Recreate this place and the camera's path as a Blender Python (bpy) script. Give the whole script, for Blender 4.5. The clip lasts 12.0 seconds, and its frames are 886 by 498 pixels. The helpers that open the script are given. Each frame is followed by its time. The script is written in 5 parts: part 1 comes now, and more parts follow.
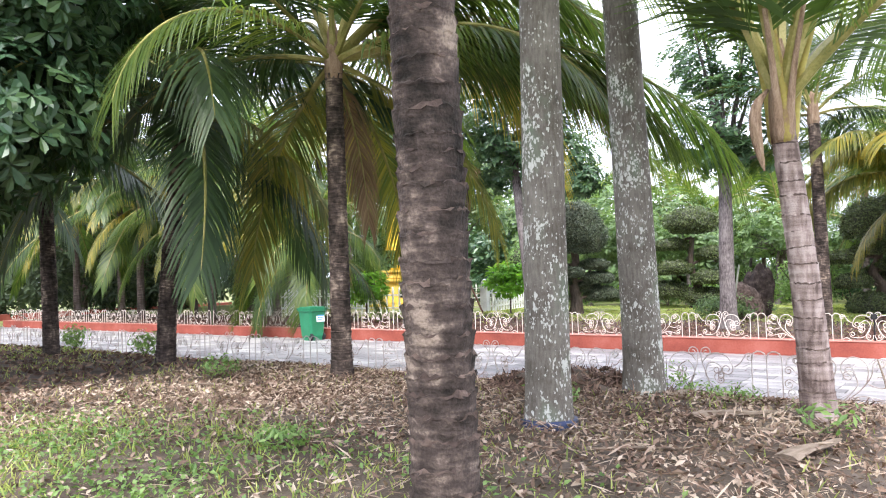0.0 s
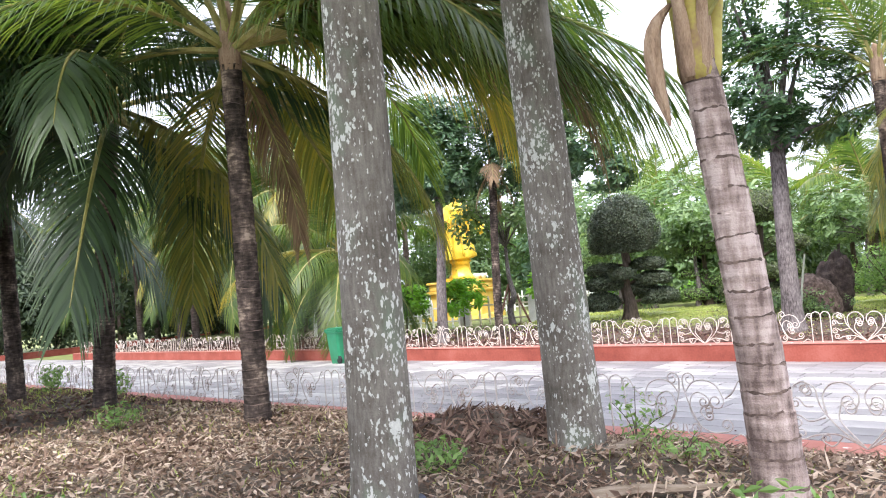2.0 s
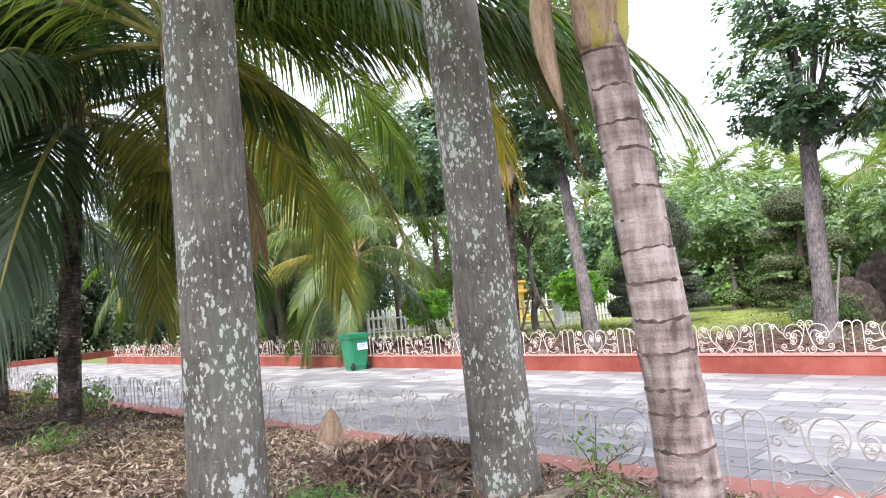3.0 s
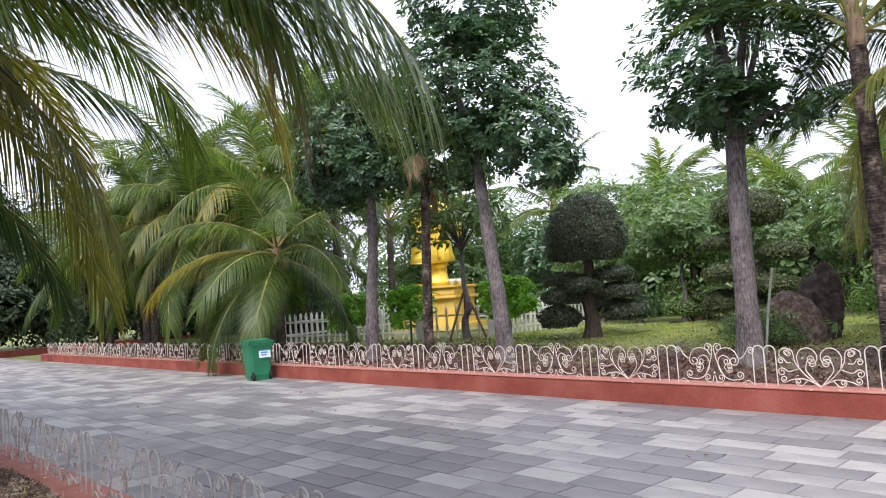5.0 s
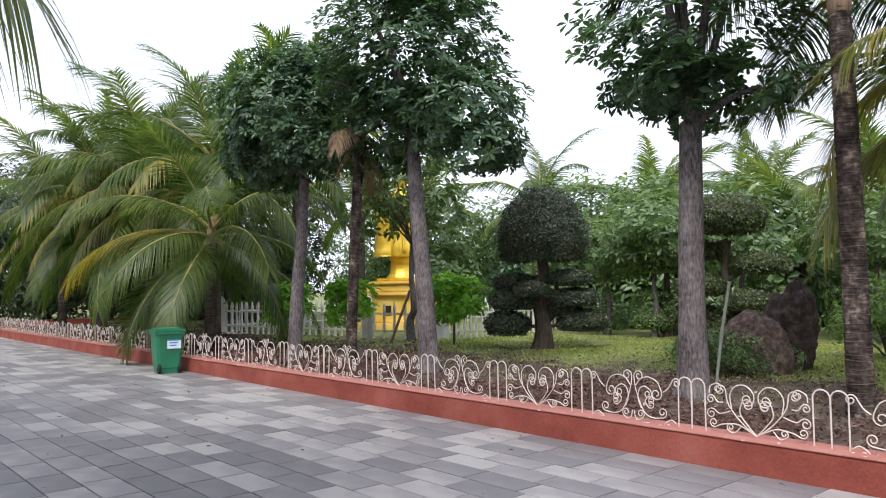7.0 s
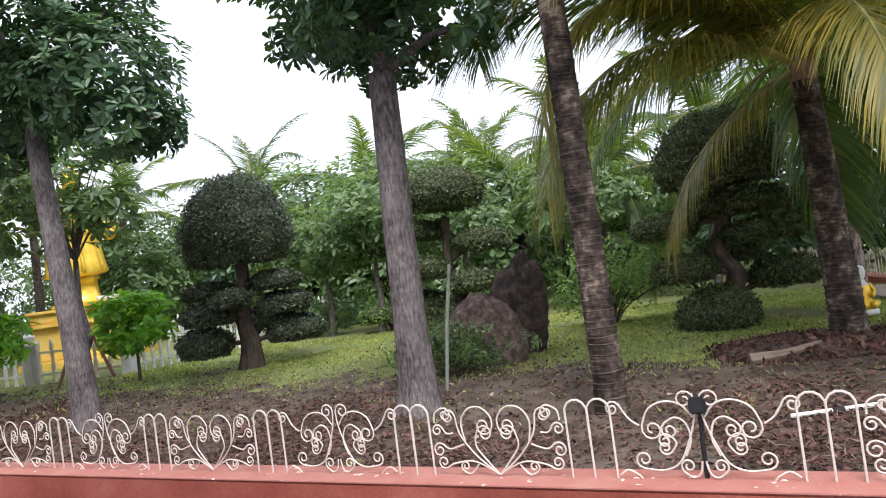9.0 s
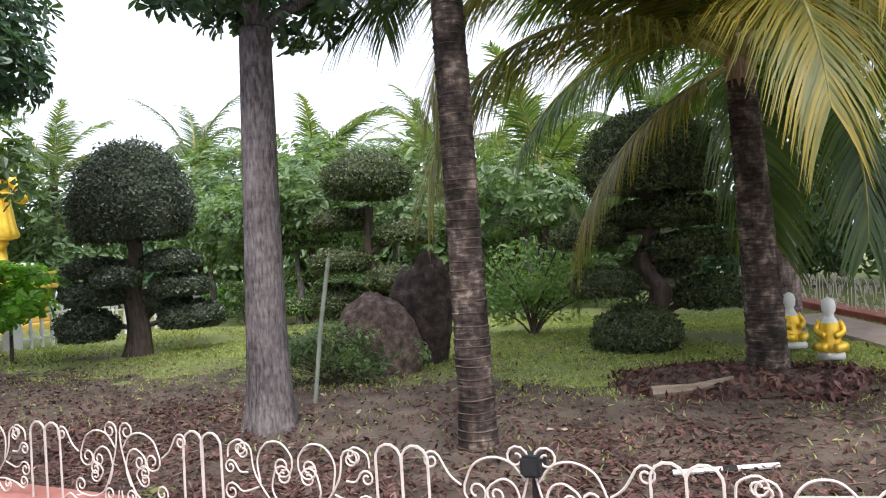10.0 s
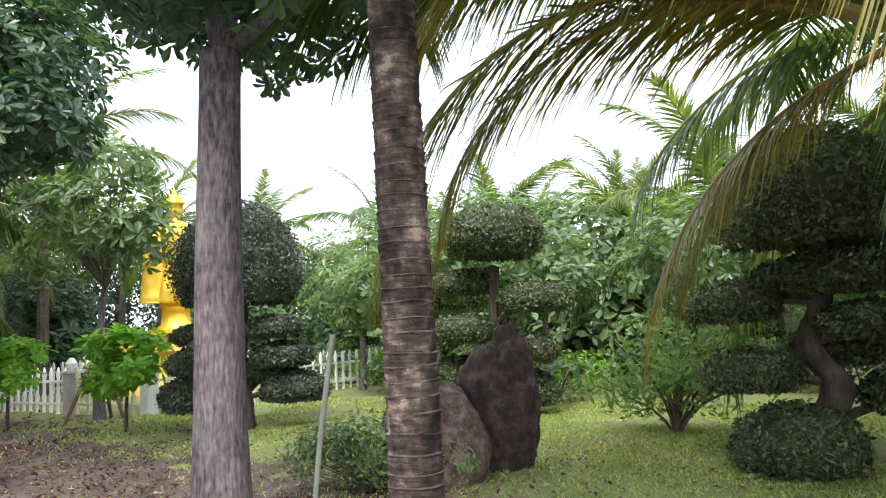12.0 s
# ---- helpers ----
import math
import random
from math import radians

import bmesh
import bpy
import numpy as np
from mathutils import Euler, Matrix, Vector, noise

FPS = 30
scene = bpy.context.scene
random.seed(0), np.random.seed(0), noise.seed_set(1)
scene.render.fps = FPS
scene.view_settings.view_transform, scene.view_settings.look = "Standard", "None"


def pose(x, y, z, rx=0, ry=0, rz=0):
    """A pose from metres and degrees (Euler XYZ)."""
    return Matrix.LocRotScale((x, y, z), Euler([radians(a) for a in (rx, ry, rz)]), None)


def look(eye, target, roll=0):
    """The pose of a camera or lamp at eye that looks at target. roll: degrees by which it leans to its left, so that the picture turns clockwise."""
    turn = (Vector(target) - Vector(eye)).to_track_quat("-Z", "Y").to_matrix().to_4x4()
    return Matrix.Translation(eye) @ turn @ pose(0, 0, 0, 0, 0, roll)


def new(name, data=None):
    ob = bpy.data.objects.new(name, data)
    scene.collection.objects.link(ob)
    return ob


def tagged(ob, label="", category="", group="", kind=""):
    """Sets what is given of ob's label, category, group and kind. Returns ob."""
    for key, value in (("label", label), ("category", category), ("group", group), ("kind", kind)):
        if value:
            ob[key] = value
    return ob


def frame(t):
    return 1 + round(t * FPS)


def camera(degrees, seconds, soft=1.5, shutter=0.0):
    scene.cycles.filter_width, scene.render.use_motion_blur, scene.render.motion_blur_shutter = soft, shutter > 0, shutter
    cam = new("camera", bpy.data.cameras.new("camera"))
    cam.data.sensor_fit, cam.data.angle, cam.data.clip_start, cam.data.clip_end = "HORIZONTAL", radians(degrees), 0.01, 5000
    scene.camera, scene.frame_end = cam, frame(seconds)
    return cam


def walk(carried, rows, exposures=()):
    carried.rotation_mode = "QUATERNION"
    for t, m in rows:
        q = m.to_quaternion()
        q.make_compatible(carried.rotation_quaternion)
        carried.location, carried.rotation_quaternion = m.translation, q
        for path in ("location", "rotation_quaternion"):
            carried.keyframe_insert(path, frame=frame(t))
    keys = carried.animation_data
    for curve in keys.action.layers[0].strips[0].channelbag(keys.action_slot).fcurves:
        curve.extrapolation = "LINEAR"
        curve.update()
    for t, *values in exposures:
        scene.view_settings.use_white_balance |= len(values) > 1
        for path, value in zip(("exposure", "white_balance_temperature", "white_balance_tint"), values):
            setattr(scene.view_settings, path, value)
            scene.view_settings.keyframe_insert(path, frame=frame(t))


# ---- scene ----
cam = camera(61.3, 12.0, soft=1.1)
# x runs along the road, y across it into the garden, z up
PATH = [
    (0, (11.876, -13.986, 1.552), (10.687, -12.38, 1.626), -1.7),
    (0.5, (11.919, -13.409, 1.577), (10.738, -11.797, 1.637), -0.8),
    (1, (12.013, -12.889, 1.58), (10.842, -11.27, 1.656), -3.4),
    (1.5, (12.107, -12.322, 1.581), (10.928, -10.707, 1.666), -4.5),
    (2, (12.169, -11.777, 1.558), (10.788, -10.335, 1.667), -5.1),
    (2.5, (12.192, -11.238, 1.607), (10.694, -9.915, 1.691), -5.1),
    (3, (12.248, -10.747, 1.589), (10.777, -9.397, 1.711), -5.3),
    (3.5, (12.207, -10.169, 1.605), (10.723, -8.833, 1.714), -3.1),
    (3.7, (12.188, -9.915, 1.6), (10.699, -8.586, 1.731), -1.6),
    (5.3, (12.338, -7.89, 1.569), (10.854, -6.554, 1.689), -4.8),
    (5.5, (12.298, -7.66, 1.558), (10.77, -6.375, 1.687), -4.1),
    (6, (12.259, -6.996, 1.551), (10.672, -5.785, 1.681), -2.8),
    (6.5, (12.22, -6.462, 1.525), (10.636, -5.249, 1.656), 0.6),
    (6.7, (12.16, -6.263, 1.533), (10.626, -4.985, 1.658), 1.3),
    (8.3, (11.183, -4.779, 1.585), (9.838, -3.298, 1.605), -8.0),
    (8.5, (11.123, -4.578, 1.6), (9.84, -3.044, 1.615), -8.3),
    (9, (11.031, -3.899, 1.598), (10.076, -2.142, 1.647), -7.7),
    (9.5, (11.133, -3.298, 1.574), (10.234, -1.512, 1.606), -4.1),
    (10, (11.289, -2.673, 1.569), (10.405, -0.878, 1.591), -3.5),
    (10.5, (11.505, -2.081, 1.555), (10.617, -0.29, 1.577), -4.1),
    (11, (11.645, -1.485, 1.54), (10.522, 0.165, 1.657), -4.1),
    (11.2, (11.67, -1.262, 1.568), (10.384, 0.255, 1.775), -5.0),
    (11.5, (11.545, -0.925, 1.648), (10.172, 0.511, 1.877), -4.5),
    (12, (11.62, -0.36, 1.625), (10.251, 1.083, 1.839), -2.8),
]
EXPOSURES = [(0.0, 1.88), (2.5, 1.86), (3.6, 1.62), (5.3, 0.84), (8.3, 0.68), (9.0, 0.92), (10.0, 0.98), (12.0, 1.42)]
walk(cam, [(t, look(eye, target, roll)) for t, eye, target, roll in PATH], EXPOSURES)

# ---- sky and light ----
world = bpy.data.worlds.new("overcast_sky")
scene.world = world
world.use_nodes = True
wn, wl = world.node_tree.nodes, world.node_tree.links
wbg = wn["Background"]
sky = wn.new("ShaderNodeTexSky")
sky.sky_type, sky.sun_disc = "NISHITA", False
sky.sun_elevation, sky.sun_rotation = radians(62), radians(150)
sky.air_density, sky.dust_density, sky.ozone_density = 1.0, 6.0, 1.0
SKY_GREY, SKY_STRENGTH = (9.4, 9.75, 11.3, 1), 0.102
cloud = wn.new("ShaderNodeTexNoise")
cloud.inputs["Scale"].default_value, cloud.inputs["Detail"].default_value = 2.2, 6
ramp = wn.new("ShaderNodeValToRGB")
ramp.color_ramp.elements[0].position, ramp.color_ramp.elements[1].position = 0.3, 0.75
ramp.color_ramp.elements[0].color, ramp.color_ramp.elements[1].color = (0.84, 0.87, 0.92, 1), (1.06, 1.06, 1.06, 1)
grey = wn.new("ShaderNodeMix")
grey.data_type, grey.blend_type = "RGBA", "MULTIPLY"
grey.inputs[0].default_value, grey.inputs[6].default_value = 1.0, SKY_GREY
mixsky = wn.new("ShaderNodeMix")
mixsky.data_type = "RGBA"
mixsky.inputs[0].default_value = 0.88
wl.new(cloud.outputs["Fac"], ramp.inputs[0])
wl.new(ramp.outputs[0], grey.inputs[7])
wl.new(sky.outputs[0], mixsky.inputs[6])
wl.new(grey.outputs[2], mixsky.inputs[7])
wl.new(mixsky.outputs[2], wbg.inputs[0])
wbg.inputs[1].default_value = SKY_STRENGTH

sun_lamp = bpy.data.lights.new("sun", "SUN")
sun_lamp.energy, sun_lamp.angle, sun_lamp.color = 2.0, radians(25), (1.0, 0.97, 0.92)
sun = new("sun", sun_lamp)
sun.matrix_world = look((0, 0, 30), (-5, 9, 14))


# ---- materials ----
def material(name, colours, scale=8.0, rough=0.8, bump=0.3, fine=60.0, metal=0.0, stretch=(1, 1, 1), island=0.0, shine=0.0, spots=None, random_object=0.0):
    """Noise-mixed colours at two scales with bump; spots: (colour, scale, threshold)."""
    m = bpy.data.materials.new(name)
    m.use_nodes = True
    n, l = m.node_tree.nodes, m.node_tree.links
    b = n["Principled BSDF"]
    tc, mp = n.new("ShaderNodeTexCoord"), n.new("ShaderNodeMapping")
    mp.inputs["Scale"].default_value = stretch
    l.new(tc.outputs["Object"], mp.inputs[0])
    a, f = n.new("ShaderNodeTexNoise"), n.new("ShaderNodeTexNoise")
    a.inputs["Scale"].default_value, a.inputs["Detail"].default_value = scale, 5
    f.inputs["Scale"].default_value, f.inputs["Detail"].default_value = fine, 4
    l.new(mp.outputs[0], a.inputs["Vector"])
    l.new(mp.outputs[0], f.inputs["Vector"])
    mix = n.new("ShaderNodeMath")
    mix.operation = "MULTIPLY_ADD"
    l.new(f.outputs["Fac"], mix.inputs[0])
    mix.inputs[1].default_value = 0.45
    half = n.new("ShaderNodeMath")
    half.operation = "MULTIPLY_ADD"
    half.inputs[1].default_value, half.inputs[2].default_value = 1.0, -0.225
    l.new(a.outputs["Fac"], half.inputs[0])
    l.new(half.outputs[0], mix.inputs[2])
    value = mix.outputs[0]
    if island or random_object:
        if island:
            g = n.new("ShaderNodeNewGeometry").outputs["Random Per Island"]
        else:
            g = n.new("ShaderNodeObjectInfo").outputs["Random"]
        add = n.new("ShaderNodeMath")
        add.operation = "MULTIPLY_ADD"
        add.inputs[1].default_value = island or random_object
        l.new(g, add.inputs[0])
        off = n.new("ShaderNodeMath")
        off.operation = "SUBTRACT"
        off.inputs[1].default_value = (island or random_object) / 2
        l.new(value, off.inputs[0])
        l.new(off.outputs[0], add.inputs[2])
        value = add.outputs[0]
    r = n.new("ShaderNodeValToRGB")
    el = r.color_ramp.elements
    while len(el) < len(colours):
        el.new(0.5)
    for i, c in enumerate(colours):
        el[i].position = 0.25 + 0.5 * i / max(1, len(colours) - 1)
        el[i].color = (*c, 1)
    l.new(value, r.inputs[0])
    colour = r.outputs[0]
    if spots:
        sc, ss, st = spots
        v = n.new("ShaderNodeTexNoise")
        v.inputs["Scale"].default_value, v.inputs["Detail"].default_value = ss, 2
        l.new(mp.outputs[0], v.inputs["Vector"])
        sr = n.new("ShaderNodeValToRGB")
        sr.color_ramp.elements[0].position, sr.color_ramp.elements[1].position = st, st + 0.05
        l.new(v.outputs["Fac"], sr.inputs[0])
        sm = n.new("ShaderNodeMix")
        sm.data_type = "RGBA"
        sm.inputs[7].default_value = (*sc, 1)
        l.new(sr.outputs[0], sm.inputs[0])
        l.new(colour, sm.inputs[6])
        colour = sm.outputs[2]
    l.new(colour, b.inputs["Base Color"])
    b.inputs["Roughness"].default_value, b.inputs["Metallic"].default_value = rough, metal
    b.inputs["Specular IOR Level"].default_value = 0.3 + shine
    if bump:
        bp = n.new("ShaderNodeBump")
        bp.inputs["Strength"].default_value, bp.inputs["Distance"].default_value = bump, 0.02
        l.new(mix.outputs[0], bp.inputs["Height"])
        l.new(bp.outputs[0], b.inputs["Normal"])
    return m


def bark_material(name, colours, fibre=0.5, band=0.3, patchy=0.6, across=(46, 46, 3.5), along=(5, 5, 46), patch_scale=3.0, bump=0.6, rough=0.9, lichen=None, moss=None):
    """Bark from upright fibres, level bands and broad patches; lichen: pale round spots; moss: grey-green patches."""
    m = bpy.data.materials.new(name)
    m.use_nodes = True
    n, l = m.node_tree.nodes, m.node_tree.links
    b = n["Principled BSDF"]
    tc = n.new("ShaderNodeTexCoord").outputs["Object"]

    def grain(stretch, scale, detail):
        mp, nz = n.new("ShaderNodeMapping"), n.new("ShaderNodeTexNoise")
        mp.inputs["Scale"].default_value = stretch
        nz.inputs["Scale"].default_value, nz.inputs["Detail"].default_value = scale, detail
        l.new(tc, mp.inputs[0])
        l.new(mp.outputs[0], nz.inputs["Vector"])
        return nz.outputs["Fac"]

    def mad(a, k, c):
        q = n.new("ShaderNodeMath")
        q.operation = "MULTIPLY_ADD"
        q.inputs[1].default_value = k
        l.new(a, q.inputs[0])
        if isinstance(c, float):
            q.inputs[2].default_value = c
        else:
            l.new(c, q.inputs[2])
        return q.outputs[0]

    def blend(base, colour, fac):
        q = n.new("ShaderNodeMix")
        q.data_type = "RGBA"
        q.inputs[7].default_value = (*colour, 1)
        l.new(fac, q.inputs[0])
        l.new(base, q.inputs[6])
        return q.outputs[2]

    fibres, bands, patches, fine = grain(across, 1, 4), grain(along, 1, 3), grain((1, 1, 0.8), patch_scale, 5), grain((1, 1, 1), 130, 3)
    relief = mad(fibres, fibre, mad(bands, band, 0.5 - (fibre + band) / 2))
    value = mad(patches, patchy, mad(fine, 0.25, mad(relief, 1.0, -patchy / 2 - 0.125)))
    r = n.new("ShaderNodeValToRGB")
    el = r.color_ramp.elements
    while len(el) < len(colours):
        el.new(0.5)
    for i, c in enumerate(colours):
        el[i].position = 0.28 + 0.44 * i / max(1, len(colours) - 1)
        el[i].color = (*c, 1)
    l.new(value, r.inputs[0])
    colour = r.outputs[0]
    if moss:
        q = n.new("ShaderNodeValToRGB")
        q.color_ramp.elements[0].position, q.color_ramp.elements[1].position = 0.53, 0.68
        l.new(grain((1, 1, 0.6), 4.2, 6), q.inputs[0])
        colour = blend(colour, moss, q.outputs[0])
    if lichen:
        mask = grain((1, 1, 0.7), 3.6, 3)
        for spots, spread in ((64, 0.37), (27, 0.5)):
            mp, wob, ad = n.new("ShaderNodeMapping"), n.new("ShaderNodeTexNoise"), n.new("ShaderNodeVectorMath")
            mp.inputs["Scale"].default_value = (1, 1, 0.55)
            wob.inputs["Scale"].default_value, wob.inputs["Detail"].default_value = spots * 1.4, 3
            l.new(tc, mp.inputs[0])
            l.new(mp.outputs[0], wob.inputs["Vector"])
            ad.operation = "MULTIPLY_ADD"
            ad.inputs[1].default_value = (1.7 / spots,) * 3
            l.new(wob.outputs["Color"], ad.inputs[0])
            l.new(mp.outputs[0], ad.inputs[2])
            vo, sep = n.new("ShaderNodeTexVoronoi"), n.new("ShaderNodeSeparateColor")
            vo.inputs["Scale"].default_value = spots
            l.new(ad.outputs[0], vo.inputs["Vector"])
            l.new(vo.outputs["Color"], sep.inputs[0])
            size = mad(sep.outputs[0], 0.95, mad(mask, 1.7, -0.85 - spread))
            gap = mad(vo.outputs["Distance"], -1.0, size)
            q = n.new("ShaderNodeValToRGB")
            q.color_ramp.elements[0].position, q.color_ramp.elements[1].position = 0.0, 0.1
            q.color_ramp.elements[1].color = (0.85, 0.85, 0.85, 1)
            l.new(gap, q.inputs[0])
            colour = blend(colour, lichen, q.outputs[0])
    l.new(colour, b.inputs["Base Color"])
    b.inputs["Roughness"].default_value = rough
    b.inputs["Specular IOR Level"].default_value = 0.25
    bp = n.new("ShaderNodeBump")
    bp.inputs["Strength"].default_value, bp.inputs["Distance"].default_value = bump, 0.015
    l.new(mad(fine, 0.3, relief), bp.inputs["Height"])
    l.new(bp.outputs[0], b.inputs["Normal"])
    return m


def leaf_material(name, colours, spread=1.0, rough=0.45, through_light=0.35, by_object=0.0):
    """Leaf colours varied leaf by leaf, with light passing through the blade."""
    m = bpy.data.materials.new(name)
    m.use_nodes = True
    n, l = m.node_tree.nodes, m.node_tree.links
    b, out = n["Principled BSDF"], n["Material Output"]
    g = n.new("ShaderNodeNewGeometry")
    tc, nz = n.new("ShaderNodeTexCoord"), n.new("ShaderNodeTexNoise")
    nz.inputs["Scale"].default_value = 1.3
    l.new(tc.outputs["Object"], nz.inputs["Vector"])
    mx = n.new("ShaderNodeMath")
    mx.operation = "MULTIPLY_ADD"
    mx.inputs[1].default_value = spread * 0.6
    l.new(g.outputs["Random Per Island"], mx.inputs[0])
    sc = n.new("ShaderNodeMath")
    sc.operation = "MULTIPLY_ADD"
    sc.inputs[1].default_value, sc.inputs[2].default_value = 0.8, 0.1 - spread * 0.3
    l.new(nz.outputs["Fac"], sc.inputs[0])
    l.new(sc.outputs[0], mx.inputs[2])
    value = mx.outputs[0]
    if by_object:
        oi, ad = n.new("ShaderNodeObjectInfo"), n.new("ShaderNodeMath")
        ad.operation = "MULTIPLY_ADD"
        ad.inputs[1].default_value = by_object
        l.new(oi.outputs["Random"], ad.inputs[0])
        sb = n.new("ShaderNodeMath")
        sb.operation = "SUBTRACT"
        sb.inputs[1].default_value = by_object / 2
        l.new(value, sb.inputs[0])
        l.new(sb.outputs[0], ad.inputs[2])
        value = ad.outputs[0]
    r = n.new("ShaderNodeValToRGB")
    el = r.color_ramp.elements
    while len(el) < len(colours):
        el.new(0.5)
    for i, c in enumerate(colours):
        el[i].position = 0.12 + 0.76 * i / max(1, len(colours) - 1)
        el[i].color = (*c, 1)
    l.new(value, r.inputs[0])
    l.new(r.outputs[0], b.inputs["Base Color"])
    b.inputs["Roughness"].default_value = rough
    tr = n.new("ShaderNodeBsdfTranslucent")
    gain = n.new("ShaderNodeMix")
    gain.data_type, gain.blend_type = "RGBA", "MULTIPLY"
    gain.inputs[0].default_value, gain.inputs[7].default_value = 1.0, (1.75, 1.75, 0.9, 1)
    l.new(r.outputs[0], gain.inputs[6])
    l.new(gain.outputs[2], tr.inputs[0])
    ms = n.new("ShaderNodeMixShader")
    ms.inputs[0].default_value = through_light
    l.new(b.outputs[0], ms.inputs[1])
    l.new(tr.outputs[0], ms.inputs[2])
    l.new(ms.outputs[0], out.inputs[0])
    return m


M_SOIL = material("soil", [(0.042, 0.03, 0.023), (0.088, 0.067, 0.053), (0.15, 0.118, 0.094)], 2.6, 0.95, 1.0, 55)
M_LAWN = material("lawn_soil", [(0.15, 0.115, 0.07), (0.15, 0.175, 0.06), (0.23, 0.26, 0.085)], 0.9, 0.95, 0.6, 30)
M_PAVER = material("grey_paver", [(0.165, 0.155, 0.162), (0.2, 0.187, 0.194), (0.235, 0.221, 0.226), (0.275, 0.258, 0.258), (0.36, 0.34, 0.33)], 1.7, 0.5, 0.12, 90, random_object=0.62)
M_PAVER_ALL = material("grey_paver_far", [(0.165, 0.155, 0.162), (0.2, 0.19, 0.194), (0.235, 0.224, 0.228), (0.275, 0.26, 0.26), (0.36, 0.345, 0.335)], 1.7, 0.5, 0.1, 90, island=0.62)
M_JOINT = material("paving_joint", [(0.12, 0.12, 0.12), (0.2, 0.195, 0.19)], 6, 0.9, 0.3)
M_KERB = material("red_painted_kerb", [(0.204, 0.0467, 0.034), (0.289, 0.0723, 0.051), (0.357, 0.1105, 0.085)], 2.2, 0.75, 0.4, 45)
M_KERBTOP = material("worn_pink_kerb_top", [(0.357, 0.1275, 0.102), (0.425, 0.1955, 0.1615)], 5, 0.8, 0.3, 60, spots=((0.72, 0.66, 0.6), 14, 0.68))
M_IRON = material("cream_painted_iron", [(0.527, 0.442, 0.391), (0.6375, 0.561, 0.51), (0.697, 0.646, 0.595)], 9, 0.5, 0.15, 80)
M_IRON_NEAR = material("weathered_painted_iron", [(0.27, 0.198, 0.162), (0.45, 0.405, 0.378), (0.594, 0.567, 0.54)], 7, 0.6, 0.2, 60)
M_PALM = bark_material("coconut_bark", [(0.035, 0.026, 0.022), (0.085, 0.066, 0.058), (0.14, 0.112, 0.1), (0.24, 0.2, 0.18)], 0.35, 0.6, 0.7)
M_PALM_PALE = bark_material("pale_coconut_bark", [(0.1, 0.07, 0.062), (0.2, 0.15, 0.135), (0.285, 0.22, 0.2), (0.4, 0.325, 0.3)], 1.0, 0.6, 1.1, (26, 26, 5), (3, 3, 30), 5.5, 1.0, 0.85)
# dark leaf scars, with the shade of the ring grooves painted in
M_RING = material("shaded_leaf_scar", [(0.03, 0.02, 0.017), (0.07, 0.048, 0.04), (0.16, 0.115, 0.095)], 9, 0.95, 1.0, 50)
M_PALM_DARK = bark_material("dark_coconut_bark", [(0.013, 0.01, 0.008), (0.032, 0.024, 0.02), (0.058, 0.043, 0.037), (0.115, 0.087, 0.073), (0.28, 0.22, 0.175)], 0.4, 0.55, 1.0, (24, 24, 14), (11, 11, 42), 6.0, 1.0)
M_LICHEN = bark_material("lichen_bark", [(0.06, 0.052, 0.042), (0.11, 0.096, 0.08), (0.165, 0.148, 0.127), (0.22, 0.2, 0.175)], 0.45, 0.12, 0.7, (60, 60, 12), (6, 6, 30), 4.0, 0.45, 0.9, (0.5, 0.5, 0.46), (0.13, 0.15, 0.11))
M_BARK = bark_material("grey_brown_bark", [(0.055, 0.046, 0.046), (0.115, 0.097, 0.098), (0.165, 0.142, 0.143), (0.235, 0.207, 0.205)], 1.0, 0.2, 0.7, (46, 46, 12), (5, 5, 26), 3.0, 1.0)
M_DARKBARK = material("dark_bark", [(0.04, 0.03, 0.025), (0.1, 0.075, 0.06), (0.17, 0.13, 0.11)], 9, 0.9, 0.8, 60, stretch=(2, 2, 0.5))
M_FIBRE = material("palm_fibre", [(0.14, 0.09, 0.06), (0.28, 0.19, 0.13), (0.38, 0.28, 0.2)], 10, 0.95, 0.7, 80, stretch=(3, 3, 0.6))
M_STALK = material("palm_stalk", [(0.12, 0.13, 0.035), (0.25, 0.23, 0.07), (0.38, 0.33, 0.14)], 5, 0.55, 0.1, 60)
M_SHEATH = material("yellow_green_sheath", [(0.2, 0.12, 0.07), (0.3, 0.25, 0.06), (0.36, 0.33, 0.1)], 4, 0.6, 0.3, 40)
L_FROND = leaf_material("palm_leaflet", [(0.032, 0.058, 0.021), (0.072, 0.122, 0.031), (0.155, 0.2, 0.045)], 0.8, 0.4, 0.52, 0.3)
L_TOPI_OLIVE = leaf_material("clipped_olive_leaf", [(0.026, 0.04, 0.016), (0.055, 0.08, 0.032), (0.1, 0.135, 0.055), (0.16, 0.19, 0.09)], 1.3, 0.36, 0.25)
L_FOREST = leaf_material("deep_green_leaf", [(0.016, 0.03, 0.016), (0.034, 0.058, 0.026), (0.07, 0.1, 0.042)], 0.9, 0.65, 0.2)
L_SHRUB = leaf_material("fresh_green_leaf", [(0.062, 0.108, 0.05), (0.125, 0.2, 0.09), (0.22, 0.31, 0.15)], 0.9, 0.4, 0.4)
L_FROND_YELLOW = leaf_material("yellow_palm_leaflet", [(0.08, 0.11, 0.03), (0.2, 0.2, 0.05), (0.42, 0.31, 0.05)], 0.9, 0.45, 0.45, 0.3)
